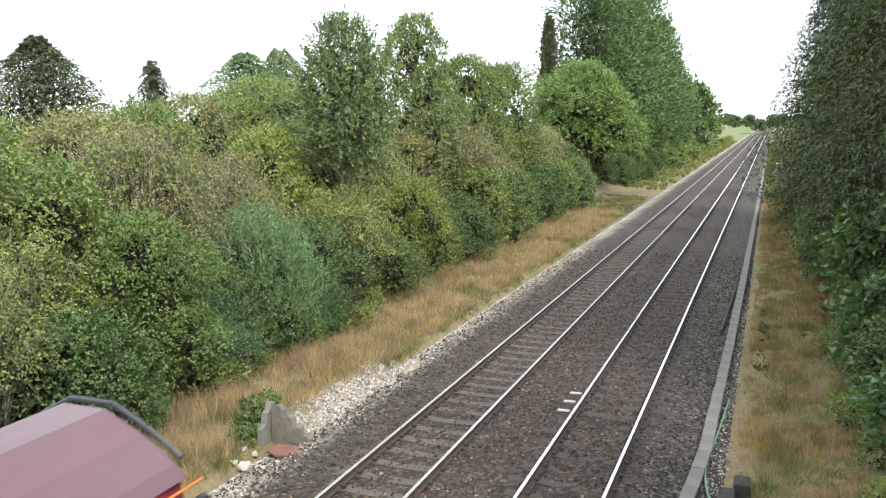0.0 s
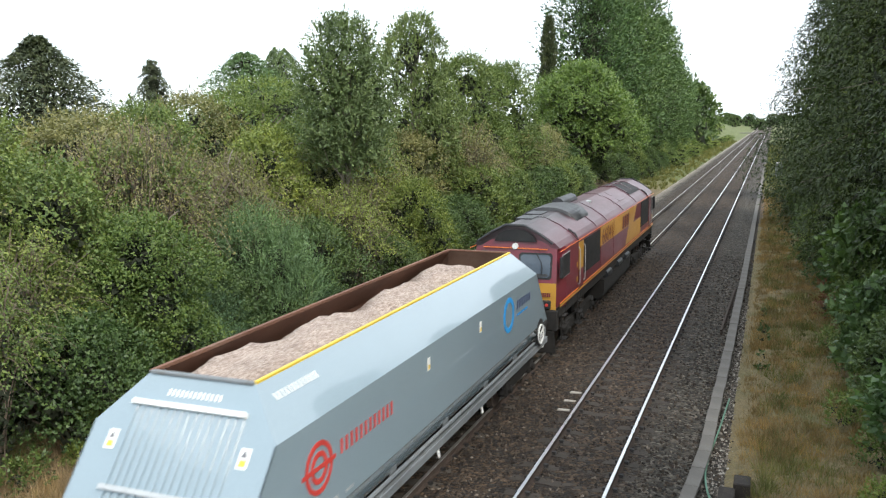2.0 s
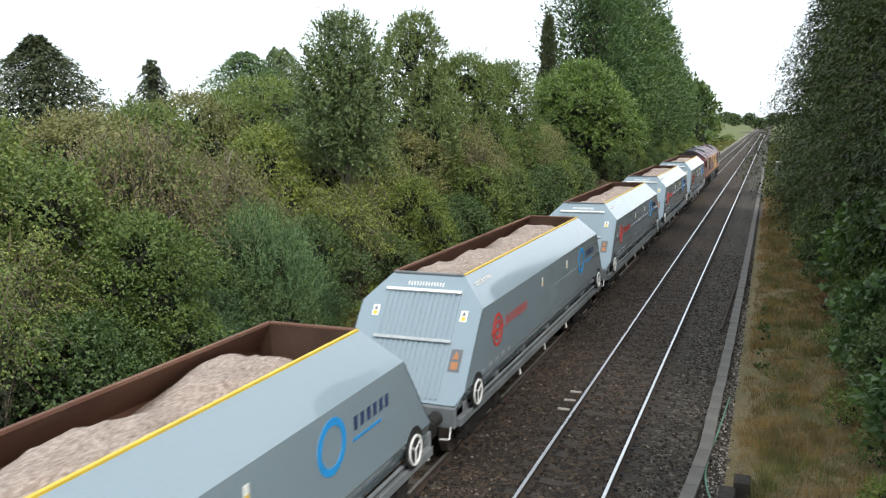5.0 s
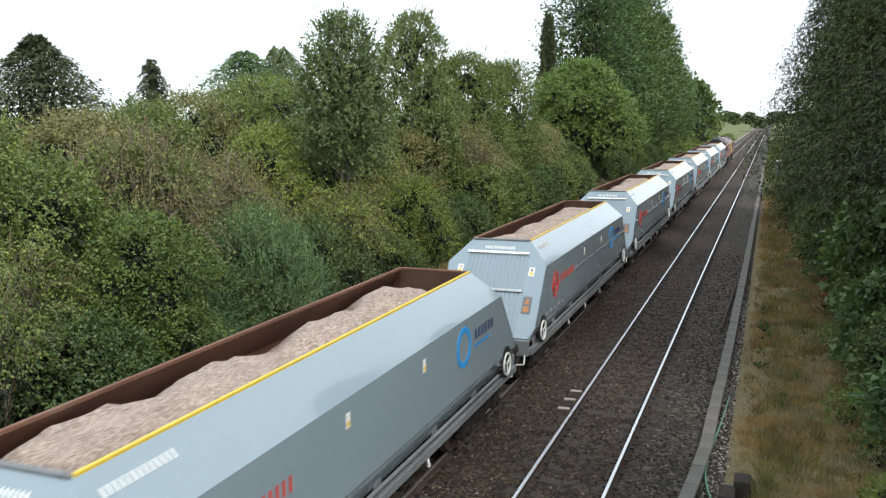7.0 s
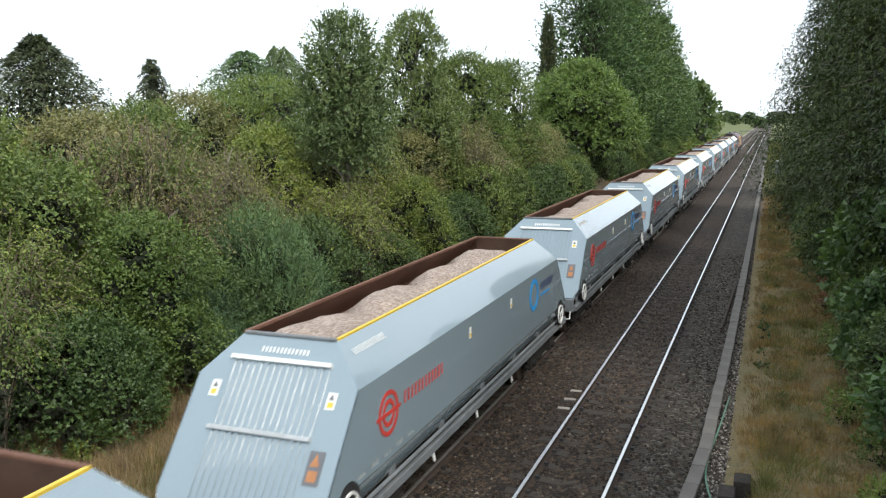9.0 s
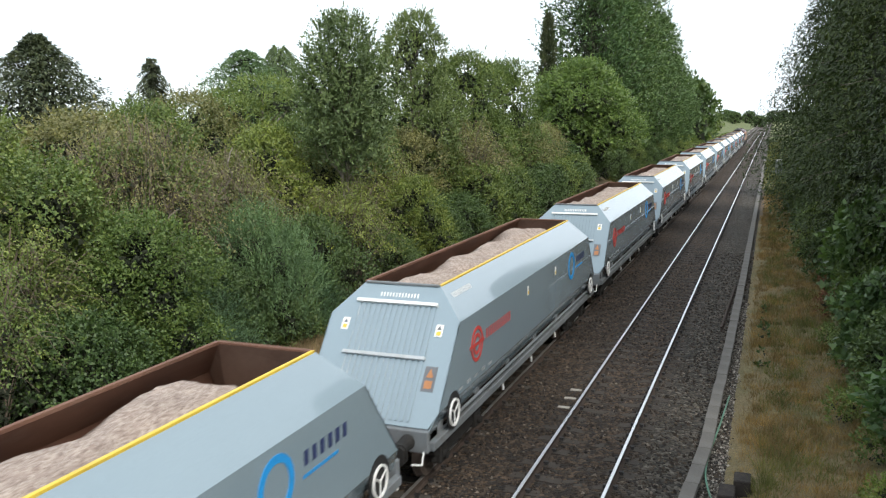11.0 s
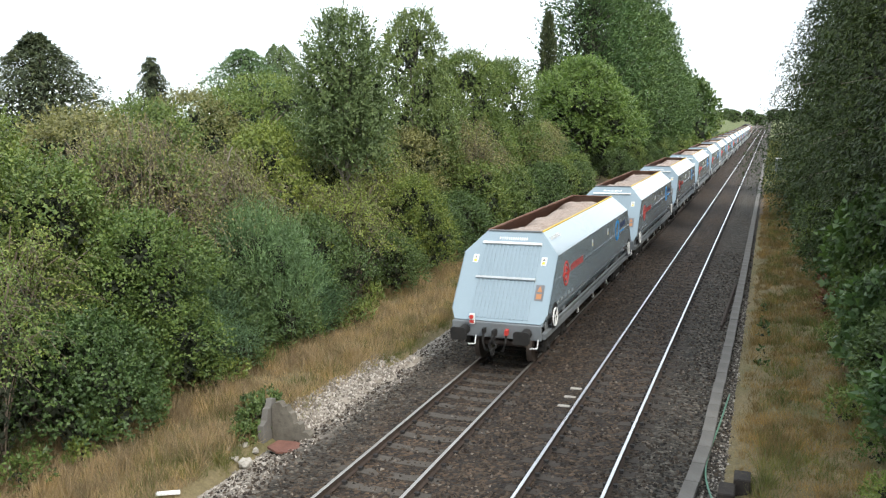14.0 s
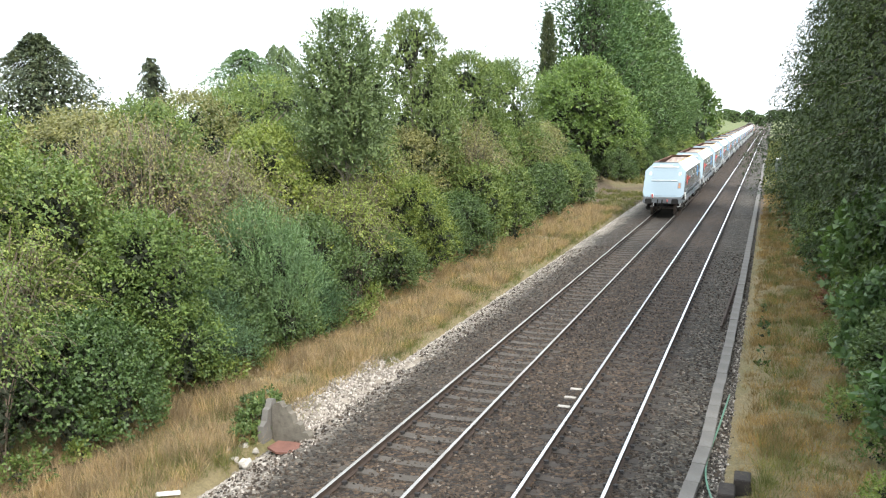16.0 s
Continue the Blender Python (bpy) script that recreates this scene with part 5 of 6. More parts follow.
        part("gold_panel", b, GOLD, body, "golden yellow lightning panel")
        box_on("panel_seam", -1.46, -1.40, 1.7, 3.05, 0.024, MAROON)
        # lettering: the fleet number, and plain bars for the company's letters
        cu = bpy.data.curves.new("number", "FONT")
        cu.body, cu.size, cu.extrude = "66041", 0.80, 0.002
        tmp = bpy.data.objects.new("tmp", cu)
        me = bpy.data.meshes.new_from_object(tmp)
        bpy.data.objects.remove(tmp)
        wdt = max(v.co.x for v in me.vertices)
        me.transform(Matrix.Scale(2.1 / wdt, 4, (1, 0, 0)))
        me.materials.clear()
        me.materials.append(MAROON)
        num = new("fleet_number", me)
        num.parent = body
        num.matrix_basis = pose(s * (X + 0.026), -3.8 if s > 0 else -1.7, 2.44, 90, 0, 90 * s)
        b = bmesh.new()
        letter_bars(b, lambda u, z, p: Vector((s * (X + 0.02 + p), u, z)), 0.45, 2.15, 2.46, 2.95, 3, 0.3)
        bars("company_bars", b, MAROON, body)
        # cab doors with handrails, cab windows, mirrors
        for y0, k in ((-7.55, 1), (8.3, -1)):
            d = box_on("cab_door", y0, y0 + 0.68, 1.62, 3.03, 0.014, MAROON if k < 0 else GOLD, "cab door")
            if k > 0:
                box_on("lower_door_panel", y0, y0 + 0.68, 1.62, 2.2, 0.018, MAROON, parent=body)
            for yy in (y0 - 0.04, y0 + 0.72):
                b = bmesh.new()
                tube(b, [(s * X, yy, 1.75), (s * (X + 0.06), yy, 1.8), (s * (X + 0.06), yy, 2.85), (s * X, yy, 2.9)], 0.012, 6)
                part("handrail", b, STEEL_GREY, body)
            for z in (1.85, 2.3):
                box_on("notice", y0 - 0.26, y0 - 0.12, z, z + 0.16, 0.006, GOLD)
        for y0, y1 in ((-9.72, -8.82), (9.0, 9.7)):
            wfr = box_on("window_frame", y0 - 0.025, y1 + 0.025, 2.295, 2.975, 0.012, STEEL_GREY)
            b = bmesh.new()
            x0, x1 = sorted((s * (X + 0.006), s * (X + 0.016)))
            block(b, x0, x1, y0, y1, 2.32, 2.95)
            part("window_pane", b, BLACK, wfr, "dark side window")
        box_on("cab_side_panel", 9.3, 9.68, 1.86, 2.1, 0.008, GOLD)
        for y in (-9.95, 9.95):
            b = bmesh.new()
            block(b, s * 1.36 - 0.05, s * 1.36 + 0.05, y - 0.06, y + 0.06, 2.35, 2.95, 0.015)
            part("mirror", b, BLACK, body)
        for y in (-7.6, 7.9):
            b = bmesh.new()
            tube(b, [(s * 1.34, y, 3.05), (s * 1.22, y, 3.3), (s * 1.0, y, 3.45)], 0.03, 6)
            part("rain_strip", b, SOOT, body)
    # cabs: raked faces with windscreens, yellow lower panels and lamps
    for way in (-1, 1):
        c = empty("cab")
        c.parent = e
        y0 = way * 9.2

        def face(x, z):
            """The cab's front surface: narrower and raked above."""
            rake = 10.12 if z <= 2.2 else 10.12 - 0.22 * (z - 2.2)
            return way * (rake - 0.10 * (abs(x) / 1.25) ** 2)
        bm = bmesh.new()
        cols = [-1.24, -0.8, 0.0, 0.8, 1.24]
        rows_ = [1.45, 2.2, 2.3, 3.03, 3.2]
        front = [[bm.verts.new((x * (0.985 if z < 3 else 0.965), face(x, z), z)) for x in cols] for z in rows_]
        arch = [bm.verts.new((x, face(x, z) if True else 0, z)) for x, z in ((-1.1, 3.3), (-0.74, 3.55), (0.0, 3.76), (0.74, 3.55), (1.1, 3.3))]
        for j in range(len(rows_) - 1):
            for i in range(4):
                f = bm.faces.new((front[j][i], front[j][i + 1], front[j + 1][i + 1], front[j + 1][i]))
                f.material_index = 1 if j == 0 else 0
        for i in range(4):
            bm.faces.new((front[-1][i], front[-1][i + 1], arch[i + 1], arch[i]))
        back = [(1.325, 1.45), (1.325, 2.2), (1.325, 2.3), (1.325, 3.03), (1.27, 3.17)]
        for s, col in ((1, 4), (-1, 0)):
            b_ = [bm.verts.new((s * x, y0, z)) for x, z in back]
            for j in range(4):
                f = bm.faces.new((front[j][col], b_[j], b_[j + 1], front[j + 1][col]))
        part("cab_shell", bm, [MAROON, GOLD], c, "maroon cab with a golden yellow lower face")
        bm = bmesh.new()
        q = [(-1.1, way * 9.98, 3.31), (-0.7, way * 9.96, 3.585), (-0.28, way * 9.95, 3.80), (0.28, way * 9.95, 3.80), (0.7, way * 9.96, 3.585), (1.1, way * 9.98, 3.31)]
        for a, b in zip(q, q[1:]):
            rod(bm, a, b, 0.035, 0.035, 6)
        part("roof_edge", bm, SOOT, c)
        bm = bmesh.new()
        prism(bm, [(-0.62, 3.33), (0.62, 3.33), (0.5, 3.53), (0.25, 3.66), (-0.25, 3.66), (-0.5, 3.53)], way * 9.86, way * 9.925)
        part("horn_grille", bm, BLACK, c, "black horn recess")
        for s in (-1, 1):
            xa, xb = sorted((s * 0.13, s * 1.08))

            def screen(x0, x1, z0, z1, proud, depth):
                b = bmesh.new()
                k = 0.06
                o = [(x0 + k, z0), (x1 - k, z0), (x1, z0 + k), (x1, z1 - k), (x1 - k, z1), (x0 + k, z1), (x0, z1 - k), (x0, z0 + k)]
                v0 = [b.verts.new((x, face(x, z) + way * proud, z)) for x, z in o]
                v1 = [b.verts.new((x, face(x, z) + way * (proud - depth), z)) for x, z in o]
                b.faces.new(v0)
                for i in range(8):
                    b.faces.new((v0[i], v0[(i + 1) % 8], v1[(i + 1) % 8], v1[i]))
                return b
            fr = part("windscreen_frame", screen(xa, xb, 2.3, 3.03, 0.012, 0.02), BLACK, c)
            part("windscreen", screen(xa + 0.05, xb - 0.05, 2.36, 2.98, 0.02, 0.01), SCREEN, fr, "dark blue-green windscreen")
            part("blind", screen(xa + 0.07, xb - 0.07, 2.37, 2.46, 0.024, 0.006), SOOT, fr)
            bm = bmesh.new()
            tube(bm, [(s * 0.62, way * 10.0, 3.05), (s * 0.8, way * 10.02, 2.75), (s * 0.82, way * 10.07, 2.45)], 0.012, 5)
            part("wiper", bm, BLACK, c)
            # lamp cluster
            bm = bmesh.new()
            block(bm, s * 0.83 - 0.25, s * 0.83 + 0.25, way * 10.08 - 0.06, way * 10.08 + 0.06, 1.46, 1.72, 0.03)
            cl = part("lamp_cluster", bm, BLACK, c)
            bm = bmesh.new()
            rod(bm, (s * 0.8, way * 10.12, 1.6), (s * 0.8, way * 10.16, 1.6), 0.085, 0.085, 16)
            part("lamp_glass", bm, WHITE, cl)
            bm = bmesh.new()
            rod(bm, (s * 0.98, way * 10.12, 1.6), (s * 0.98, way * 10.15, 1.6), 0.045, 0.045, 12)
            part("tail_lamp_glass", bm, RED, cl)
            bm = bmesh.new()
            block(bm, s * 0.7 - 0.06, s * 0.7 + 0.06, way * 10.10 - 0.01, way * 10.10 + 0.01, 1.78, 1.98)
            part("notice", bm, WHITE, c)
            bm = bmesh.new()
            letter_bars(bm, lambda u, z, p: Vector((u, way * (10.085 + p), z)), s * 0.93 - 0.15, s * 0.93 + 0.15, 1.82, 1.93, 5)
            bars("number_bars", bm, MAROON, c)
            buffer(e, s * 0.8636, way * 10.67, 1.05, way)
        bm = bmesh.new()
        block(bm, -0.94, 0.94, way * 9.92 - 0.02, way * 9.92 + 0.012, 3.13, 3.152)
        part("orange_band", bm, ORANGE, c)
        bm = bmesh.new()
        rod(bm, (0, way * 9.88, 3.2), (0, way * 9.97, 3.2), 0.085, 0.085, 16)
        part("top_lamp", bm, WHITE, c, "round white top lamp")
        bm = bmesh.new()
        block(bm, -1.28, 1.28, way * 10.0 - 0.12, way * 10.0 + 0.1, 0.85, 1.44, 0.03)
        part("headstock", bm, UNDER, e)
        bm = bmesh.new()
        prism(bm, [(-1.25, 0.22), (1.25, 0.22), (1.2, 0.85), (-1.2, 0.85)], way * 10.1, way * 10.16)
        part("rail_guard", bm, UNDER, e)
        coupling(e, way * 10.1, way)
        bogie(e, way * 6.55, (-1.85, 0.0, 1.85), 0.53, 1.1)
    # underframe, tank, reservoirs
    bm = bmesh.new()
    block(bm, -1.28, 1.28, -10.0, 10.0, 1.2, 1.5)
    part("underframe", bm, UNDER, e)
    bm = bmesh.new()
    prism(bm, [(-1.32, 0.62), (-1.2, 0.38), (1.2, 0.38), (1.32, 0.62), (1.32, 1.08), (-1.32, 1.08)], -3.1, 2.9)
    part("fuel_tank", bm, UNDER, e, "black fuel tank slung between the bogies")
    for s in (-1, 1):
        for y in (-2.2, 0.2, 2.0):
            bm = bmesh.new()
            rod(bm, (s * 1.25, y - 0.45, 1.2), (s * 1.25, y + 0.45, 1.2), 0.13, 0.13, 12)
            part("air_reservoir", bm, SOOT, e)
        for y in (-9.3, -7.2, 7.2, 9.3):
            bm = bmesh.new()
            for z in (0.45, 0.8, 1.15):
                block(bm, s * 1.27 - 0.1, s * 1.27 + 0.1, y - 0.2, y + 0.2, z, z + 0.03)
            for d in (-0.2, 0.2):
                block(bm, s * 1.27 - 0.015, s * 1.27 + 0.015, y + d - 0.015, y + d + 0.015, 0.45, 1.5)
            part("step_ladder", bm, UNDER, e)
    return e


SCREEN = plain("dark_cab_screen", (0.07, 0.09, 0.115), 0.08, 0, 0.0)

# ---- the left bank ----
rnd = random.Random(3)
front = ("dark_b", "dark_a", "briar", "dark_b", "haw_b", "dark_a")
mid = ("briar", "olive_back", "haw_back", "haw_back", "arch_small", "yellow_back", "olive_back")
back = ("olive_tall", "yellow_back", "olive_back", "haw_back")
distant = ("dark_far", "haw_far", "dark_far", "haw_far", "dark_far", "dark_far")
y, i = 6.0, 0
while y < 70:
    put(P[(front if y < 40 else distant)[i % 6]], -7.9 + 0.45 * max(0, 1 - abs(y - 13) / 9) + rnd.uniform(-0.4, 0.3), y, rnd.uniform(0.85, 1.02), rnd.uniform(0.9, 1.1), rnd.uniform(0, 360))
    y += 2.5 + y * 0.014
    i += 1
y, i = 9.0, 0
while y < 70:
    put(P[mid[i % 7]], -10.9 + rnd.uniform(-0.6, 0.6), y, rnd.uniform(1.12, 1.28), rnd.uniform(0.95, 1.1), rnd.uniform(0, 360))
    y += 3.5 + y * 0.014
    i += 1
y, i = 14.0, 0
while y < 31:
    put(P[back[i % 4]], -15.3 + rnd.uniform(-0.8, 0.8), y, rnd.uniform(1.3, 1.4), rnd.uniform(0.98, 1.08), rnd.uniform(0, 360))
    y += 3.9
    i += 1
put(P["arch"], -10.4, 19.6, 1.0, 1.0, 30)
put(P["briar"], -9.3, 13.6, 0.95, 0.95, 130)
put(P["arch_small"], -9.6, 24.6, 0.95, 0.9, 60)
put(P["briar"], -10.6, 33.5, 1.1, 1.15, 250)
put(P["arch_small"], -9.4, 45.0, 1.2, 1.2, 100)
put(P["cherry"], -14.6, 33.0, 1.0, 1.0, 30)
put(P["willow"], -7.6, 21.2, 1.0, 1.15, 40)
put(P["willow"], -7.5, 18.6, 0.8, 0.85, 140)
put(P["willow"], -7.3, 23.6, 0.75, 0.9, 250)
put(P["rowan"], -8.4, 29.0, 1.2, 1.05, 20)
put(P["ash"], -12.5, 37.5, 0.85, 0.98, 80)
put(P["ash"], -11.2, 42.5, 0.92, 1.28, 10)
put(P["oak"], -11.5, 50.5, 1.0, 1.1, 130)
put(P["oak"], -12.0, 60.0, 1.05, 1.05, 200)
put(P["laurel"], -10.0, 79.5, 1.16, 0.88, 0)
# dogwood added as dark backing for the shaded hollow under the laurel
put(P["dark_far"], -10.0, 86.0, 1.1, 1.0, 40)
put(P["dark_far"], -10.6, 73.0, 1.2, 1.0, 140)
put(P["thuja"], -14.0, 82.6, 0.75, 1.3, 0)
put(P["cypress_a"], -12.2, 93.0, 1.1, 1.1, 0)
put(P["cypress_b"], -11.5, 106.0, 1.2, 1.18, 70)
put(P["cypress_a"], -11.0, 122.0, 1.1, 1.12, 200)
put(P["cypress_b"], -10.5, 140.0, 1.1, 1.1, 310)
put(P["cypress_b"], -10.5, 162.0, 1.0, 0.95, 110)
put(P["far_tree"], -11.0, 195.0, 1.3, 1.3, 50)
put(P["far_tree"], -11.0, 225.0, 1.3, 1.2, 150)
for j in range(7):
    put(P["far_bush"], -9.5 + rnd.uniform(-1.0, 0.6), 152 + 17 * j, 1.0, 0.8, 70 * j)
for j in range(6):
    put(P[("dark_far", "haw_far")[j % 2]], -8.6, 90 + 11 * j, 1.0, 0.95, 50 * j)
put(P["pine"], -40.0, 45.0, 1.0, 0.92, 0)
put(P["spruce"], -40.0, 56.5, 0.9, 0.95, 0)
put(P["blue_fir"], -42.0, 72.5, 0.95, 1.0, 90)
put(P["weeping"], -42.0, 79.0, 1.0, 1.0, 200)

# ---- the right bank ----
put(P["yew_a"], 10.7, 60.0, 1.05, 0.98, 0)
put(P["yew_b"], 11.6, 48.0, 1.0, 1.1, 120)
put(P["yew_a"], 12.4, 37.0, 1.0, 1.15, 220)
put(P["yew_b"], 13.4, 28.0, 0.95, 1.2, 60)
put(P["yew_a"], 12.6, 78.0, 1.0, 1.0, 300)
# two unseen trees, added to keep the sun off tracks and train
put(P["yew_shade"], 15.0, 19.0, 1.0, 1.15, 160)
put(P["yew_shade"], 15.5, 8.0, 1.0, 1.1, 20)
put(P["tall_sycamore"], 11.7, 25.5, 1.0, 1.1, 145)
put(P["sycamore"], 10.2, 30.0, 0.9, 1.25, 20)
put(P["sycamore"], 9.9, 24.0, 0.75, 1.0, 200)
y, i = 17.5, 0
while y < 70:
    put(P[("sycamore", "dark_far", "haw_far", "dark_far")[i % 4]], 9.9 - min(0.7, max(0, y - 24) * 0.05) + rnd.uniform(-0.3, 0.4), y, rnd.uniform(0.62, 0.8), 0.9, 60 * i)
    y += 3.2 + 0.03 * y
    i += 1

y, i = 21.0, 0
while y < 85:
    put(P[("haw_far", "dark_far")[i % 2]], 12.6 + rnd.uniform(-0.6, 0.8), y, 1.15, 1.05, 75 * i)
    y += 5.0
    i += 1
put(P["bracken"], 9.3, 30.5, 0.9)
put(P["bracken"], 9.6, 35.0, 0.8, 1, 90)
for j in range(5):
    put(P["dark_far"], -7.6 + rnd.uniform(-0.5, 0.3), 92 + 10 * j, 0.8, 0.9, 80 * j)
put(P["dock"], 6.72, 24.6)
put(P["dock"], 6.68, 29.4, 0.6)

rw = random.Random(14)
for j in range(16):
    y = 10.5 + 1.15 * j + rw.uniform(-0.4, 0.4)
    put(P["weed"], -6.6 + rw.uniform(-0.5, 0.5), y, rw.uniform(0.8, 1.5), rw.uniform(0.8, 1.2), rw.uniform(0, 360))
for j in range(7):
    put(P["weed"], 8.9 + rw.uniform(-0.5, 0.6), 15.5 + 2.2 * j, rw.uniform(0.9, 1.6), 1.0, rw.uniform(0, 360))
put(P["ivy"], -3.95, 15.75, 1.0, 1.15, 0)
put(P["ivy"], -4.25, 16.4, 0.9, 0.9, 120)
put(P["ivy"], -4.0, 15.2, 0.8, 0.8, 240)

# ---- distance ----
for j in range(12):
    put(P["far_bush"], -6.8 + rnd.uniform(-1.5, 0.8), 128 + 15 * j, 0.7, 0.6, 50 * j)
for j in range(16):
    x = -75 + 7.5 * j + rnd.uniform(-3, 3)
    put(P["far_tree"], x, 560 + rnd.uniform(-40, 260) - 0.4 * x, 1.1 + rnd.uniform(-0.2, 0.4), 0.85, 40 * j, 0.3)
for j in range(14):
    put(P["far_tree"], -320 + 48 * j, 820 + rnd.uniform(-60, 60), 1.5, 0.8, 40 * j, 0.3)
for j in range(5):
    put(P["far_bush"], -13 - 3.0 * j, 330 + 30 * j, 1.3, 0.9, 50 * j, 0.1)
for thing in P.values():
    remove(thing)

rb = random.Random(8)
for run_, r0 in ((((-9.4, 16.2, 3.3), (-8.6, 17.1, 4.3), (-8.3, 17.95, 4.15), (-8.0, 18.35, 3.5)), 0.022), (((-8.6, 17.5, 3.6), (-8.3, 18.0, 4.0), (-8.1, 18.6, 4.4)), 0.018), (((-9.6, 22.4, 4.2), (-9.0, 22.4, 5.0), (-9.0, 22.2, 5.45), (-9.0, 22.5, 5.9)), 0.025)):
    bm = bmesh.new()
    for a, b in zip(run_, run_[1:]):
        limb(bm, a, b, r0, r0 * 0.75, rb, 3)
    tagged(new("dead_branch", finish(bm, "dead_branch", BARK)), "bare pale dead branch in the hedge", "branch", "dead branches")

for a, b in (((11.5, 50.0, 8.6), (7.6, 46.5, 7.9)), ((11.8, 49.0, 5.9), (8.0, 46.0, 5.4)), ((12.5, 38.0, 8.3), (9.0, 35.5, 7.8))):
    bm = bmesh.new()
    limb(bm, a, b, 0.04, 0.012, rb, 6)
    tagged(new("dead_branch", finish(bm, "dead_branch", BARK)), "bare pale branch reaching out of a conifer", "branch", "dead branches")

# ---- grass verges ----
def grass(name, x0, x1, y0, y1, count, height, material, label, seed, thin=0.006, fade=1.5, bare=-0.3):
    """Blades in tufts that lean outwards, taller and shorter in patches, missing where the noise is below bare."""
    rng = np.random.default_rng(seed)
    tx = rng.uniform(x0, x1, count // 14)
    ty = y0 + (y1 - y0) * rng.uniform(0, 1, count // 14) ** fade
    patch = np.array([noise.noise((a * 0.8, b * 0.6, seed)) for a, b in zip(tx, ty)])
    tall = np.array([0.95 + 0.9 * noise.noise((a * 0.55, b * 0.45, seed + 20)) for a, b in zip(tx, ty)]) * rng.uniform(0.55, 1.3, len(tx))
    k = rng.integers(0, len(tx), count)
    k = k[patch[k] + rng.normal(0, 0.12, count) > bare]
    n = len(k)
    off = rng.normal(0, 0.075, (n, 2))
    px, py = tx[k] + off[:, 0], ty[k] + off[:, 1]
    pz = np.array([ground_height(a, b) for a, b in zip(px, py)]) - 0.03
    base = np.stack([px, py, pz], -1)
    lean = off * 3.2 + rng.normal(0, 0.28, (n, 2))
    h = (height * np.maximum(0.25, tall[k]) * rng.uniform(0.45, 1.2, n))[:, None]
    side = unit(np.concatenate([rng.normal(size=(n, 2)), np.zeros((n, 1))], 1)) * (thin * (1 + py[:, None] / 40))
    tip = base + np.concatenate([lean * h, h * (1 - 0.3 * np.minimum(2, np.linalg.norm(lean, axis=1, keepdims=True)))], 1)
    v = np.stack([base - side, base + side, tip], 1).reshape(-1, 3)
    tagged(new(name, quads_mesh(name, v, 3, material)), label, "grass", kind="stuff")


grass("verge_grass", -7.8, -3.7, 9, 66, 105000, 0.5, STRAW, "dry straw-coloured verge grass beside the ballast", 1)
grass("verge_green_grass", -7.8, -3.45, 9, 80, 80000, 0.34, GREENGRASS, "green verge grass beside the ballast", 2, bare=-0.08)
grass("verge_edge_grass", -4.5, -3.4, 17, 70, 22000, 0.2, GREENGRASS, "short green grass along the ballast edge", 5, bare=-0.1)
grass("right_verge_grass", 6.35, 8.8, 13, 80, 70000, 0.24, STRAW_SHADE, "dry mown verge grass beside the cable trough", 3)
grass("right_verge_green_grass", 6.7, 10.4, 13, 85, 60000, 0.3, GREENGRASS, "green verge grass beside the cable trough", 4, bare=-0.12)
grass("far_verge_grass", -9.5, -3.4, 88, 280, 16000, 0.55, GREENGRASS, "rough green grass along the far verge", 6, 0.02, 1.2)
grass("far_right_grass", 6.2, 9.5, 78, 240, 9000, 0.5, GREENGRASS, "rough green grass along the far verge", 8, 0.02, 1.2)

# ---- lineside things ----
def trough_x(y):
    pts = ((0, 5.2), (15, 5.5), (18, 5.66), (27, 5.75), (39, 5.8), (90, 5.85), (900, 5.85))
    for (a, va), (b, vb) in zip(pts, pts[1:]):
        if y <= b:
            return va + (vb - va) * (y - a) / (b - a)
    return 5.85


trough = empty("cable_trough")
tagged(trough, "grey concrete cable trough with butted lids beside the track", "cable trough", kind="structure")
bm = bmesh.new()
block(bm, -0.135, 0.135, -0.456, 0.456, -0.11, 0.0, 0.01)
lid = finish(bm, "trough_lid", CONCRETE)
y = 9.0
while y < 150:
    o = new("trough_lid", lid)
    o.parent = trough
    o.location = (trough_x(y) + rnd.uniform(-0.008, 0.008), y, -0.13 + rnd.uniform(-0.008, 0.008))
    o.rotation_euler = (0, 0, -math.atan((trough_x(y + 0.4) - trough_x(y - 0.4)) / 0.8))
    y += 0.918

track("left_track", 0.0, RAIL_DULL, SLEEPER_A, 6.05, "railway track on concrete sleepers that carries the train")
track("right_track", RIGHT, RAIL_TOP, SLEEPER_B, 6.25, "railway track with bright polished rails on stained sleepers")

bm = bmesh.new()
prism(bm, rail_outline(0), 0, 7.6)
o = new("scrap_rail", finish(bm, "scrap_rail", RAIL_SIDE))
o.matrix_basis = pose(5.40, 28.6, -0.12, 0, 0, -1.2)
tagged(o, "length of rusty scrap rail lying beside the trough", "rail")

cu = bpy.data.curves.new("hose", "CURVE")
cu.dimensions, cu.bevel_depth, cu.bevel_resolution, cu.resolution_u = "3D", 0.02, 2, 6
run_of_hose = ((5.98, 21.6, -0.2), (5.93, 20.6, -0.18), (5.88, 19.4, -0.17), (5.80, 18.2, -0.17), (5.74, 17.3, -0.18), (5.75, 16.5, -0.19), (5.85, 15.8, -0.2), (6.0, 15.2, -0.22), (6.2, 14.7, -0.24), (6.4, 13.5, -0.24))
sp = cu.splines.new("NURBS")
sp.points.add(len(run_of_hose) - 1)
for q, c in zip(sp.points, run_of_hose):
    q.co = (*c, 1)
sp.use_endpoint_u, sp.order_u = True, 3
tmp = bpy.data.objects.new("tmp", cu)
me = bpy.data.meshes.new_from_object(tmp)
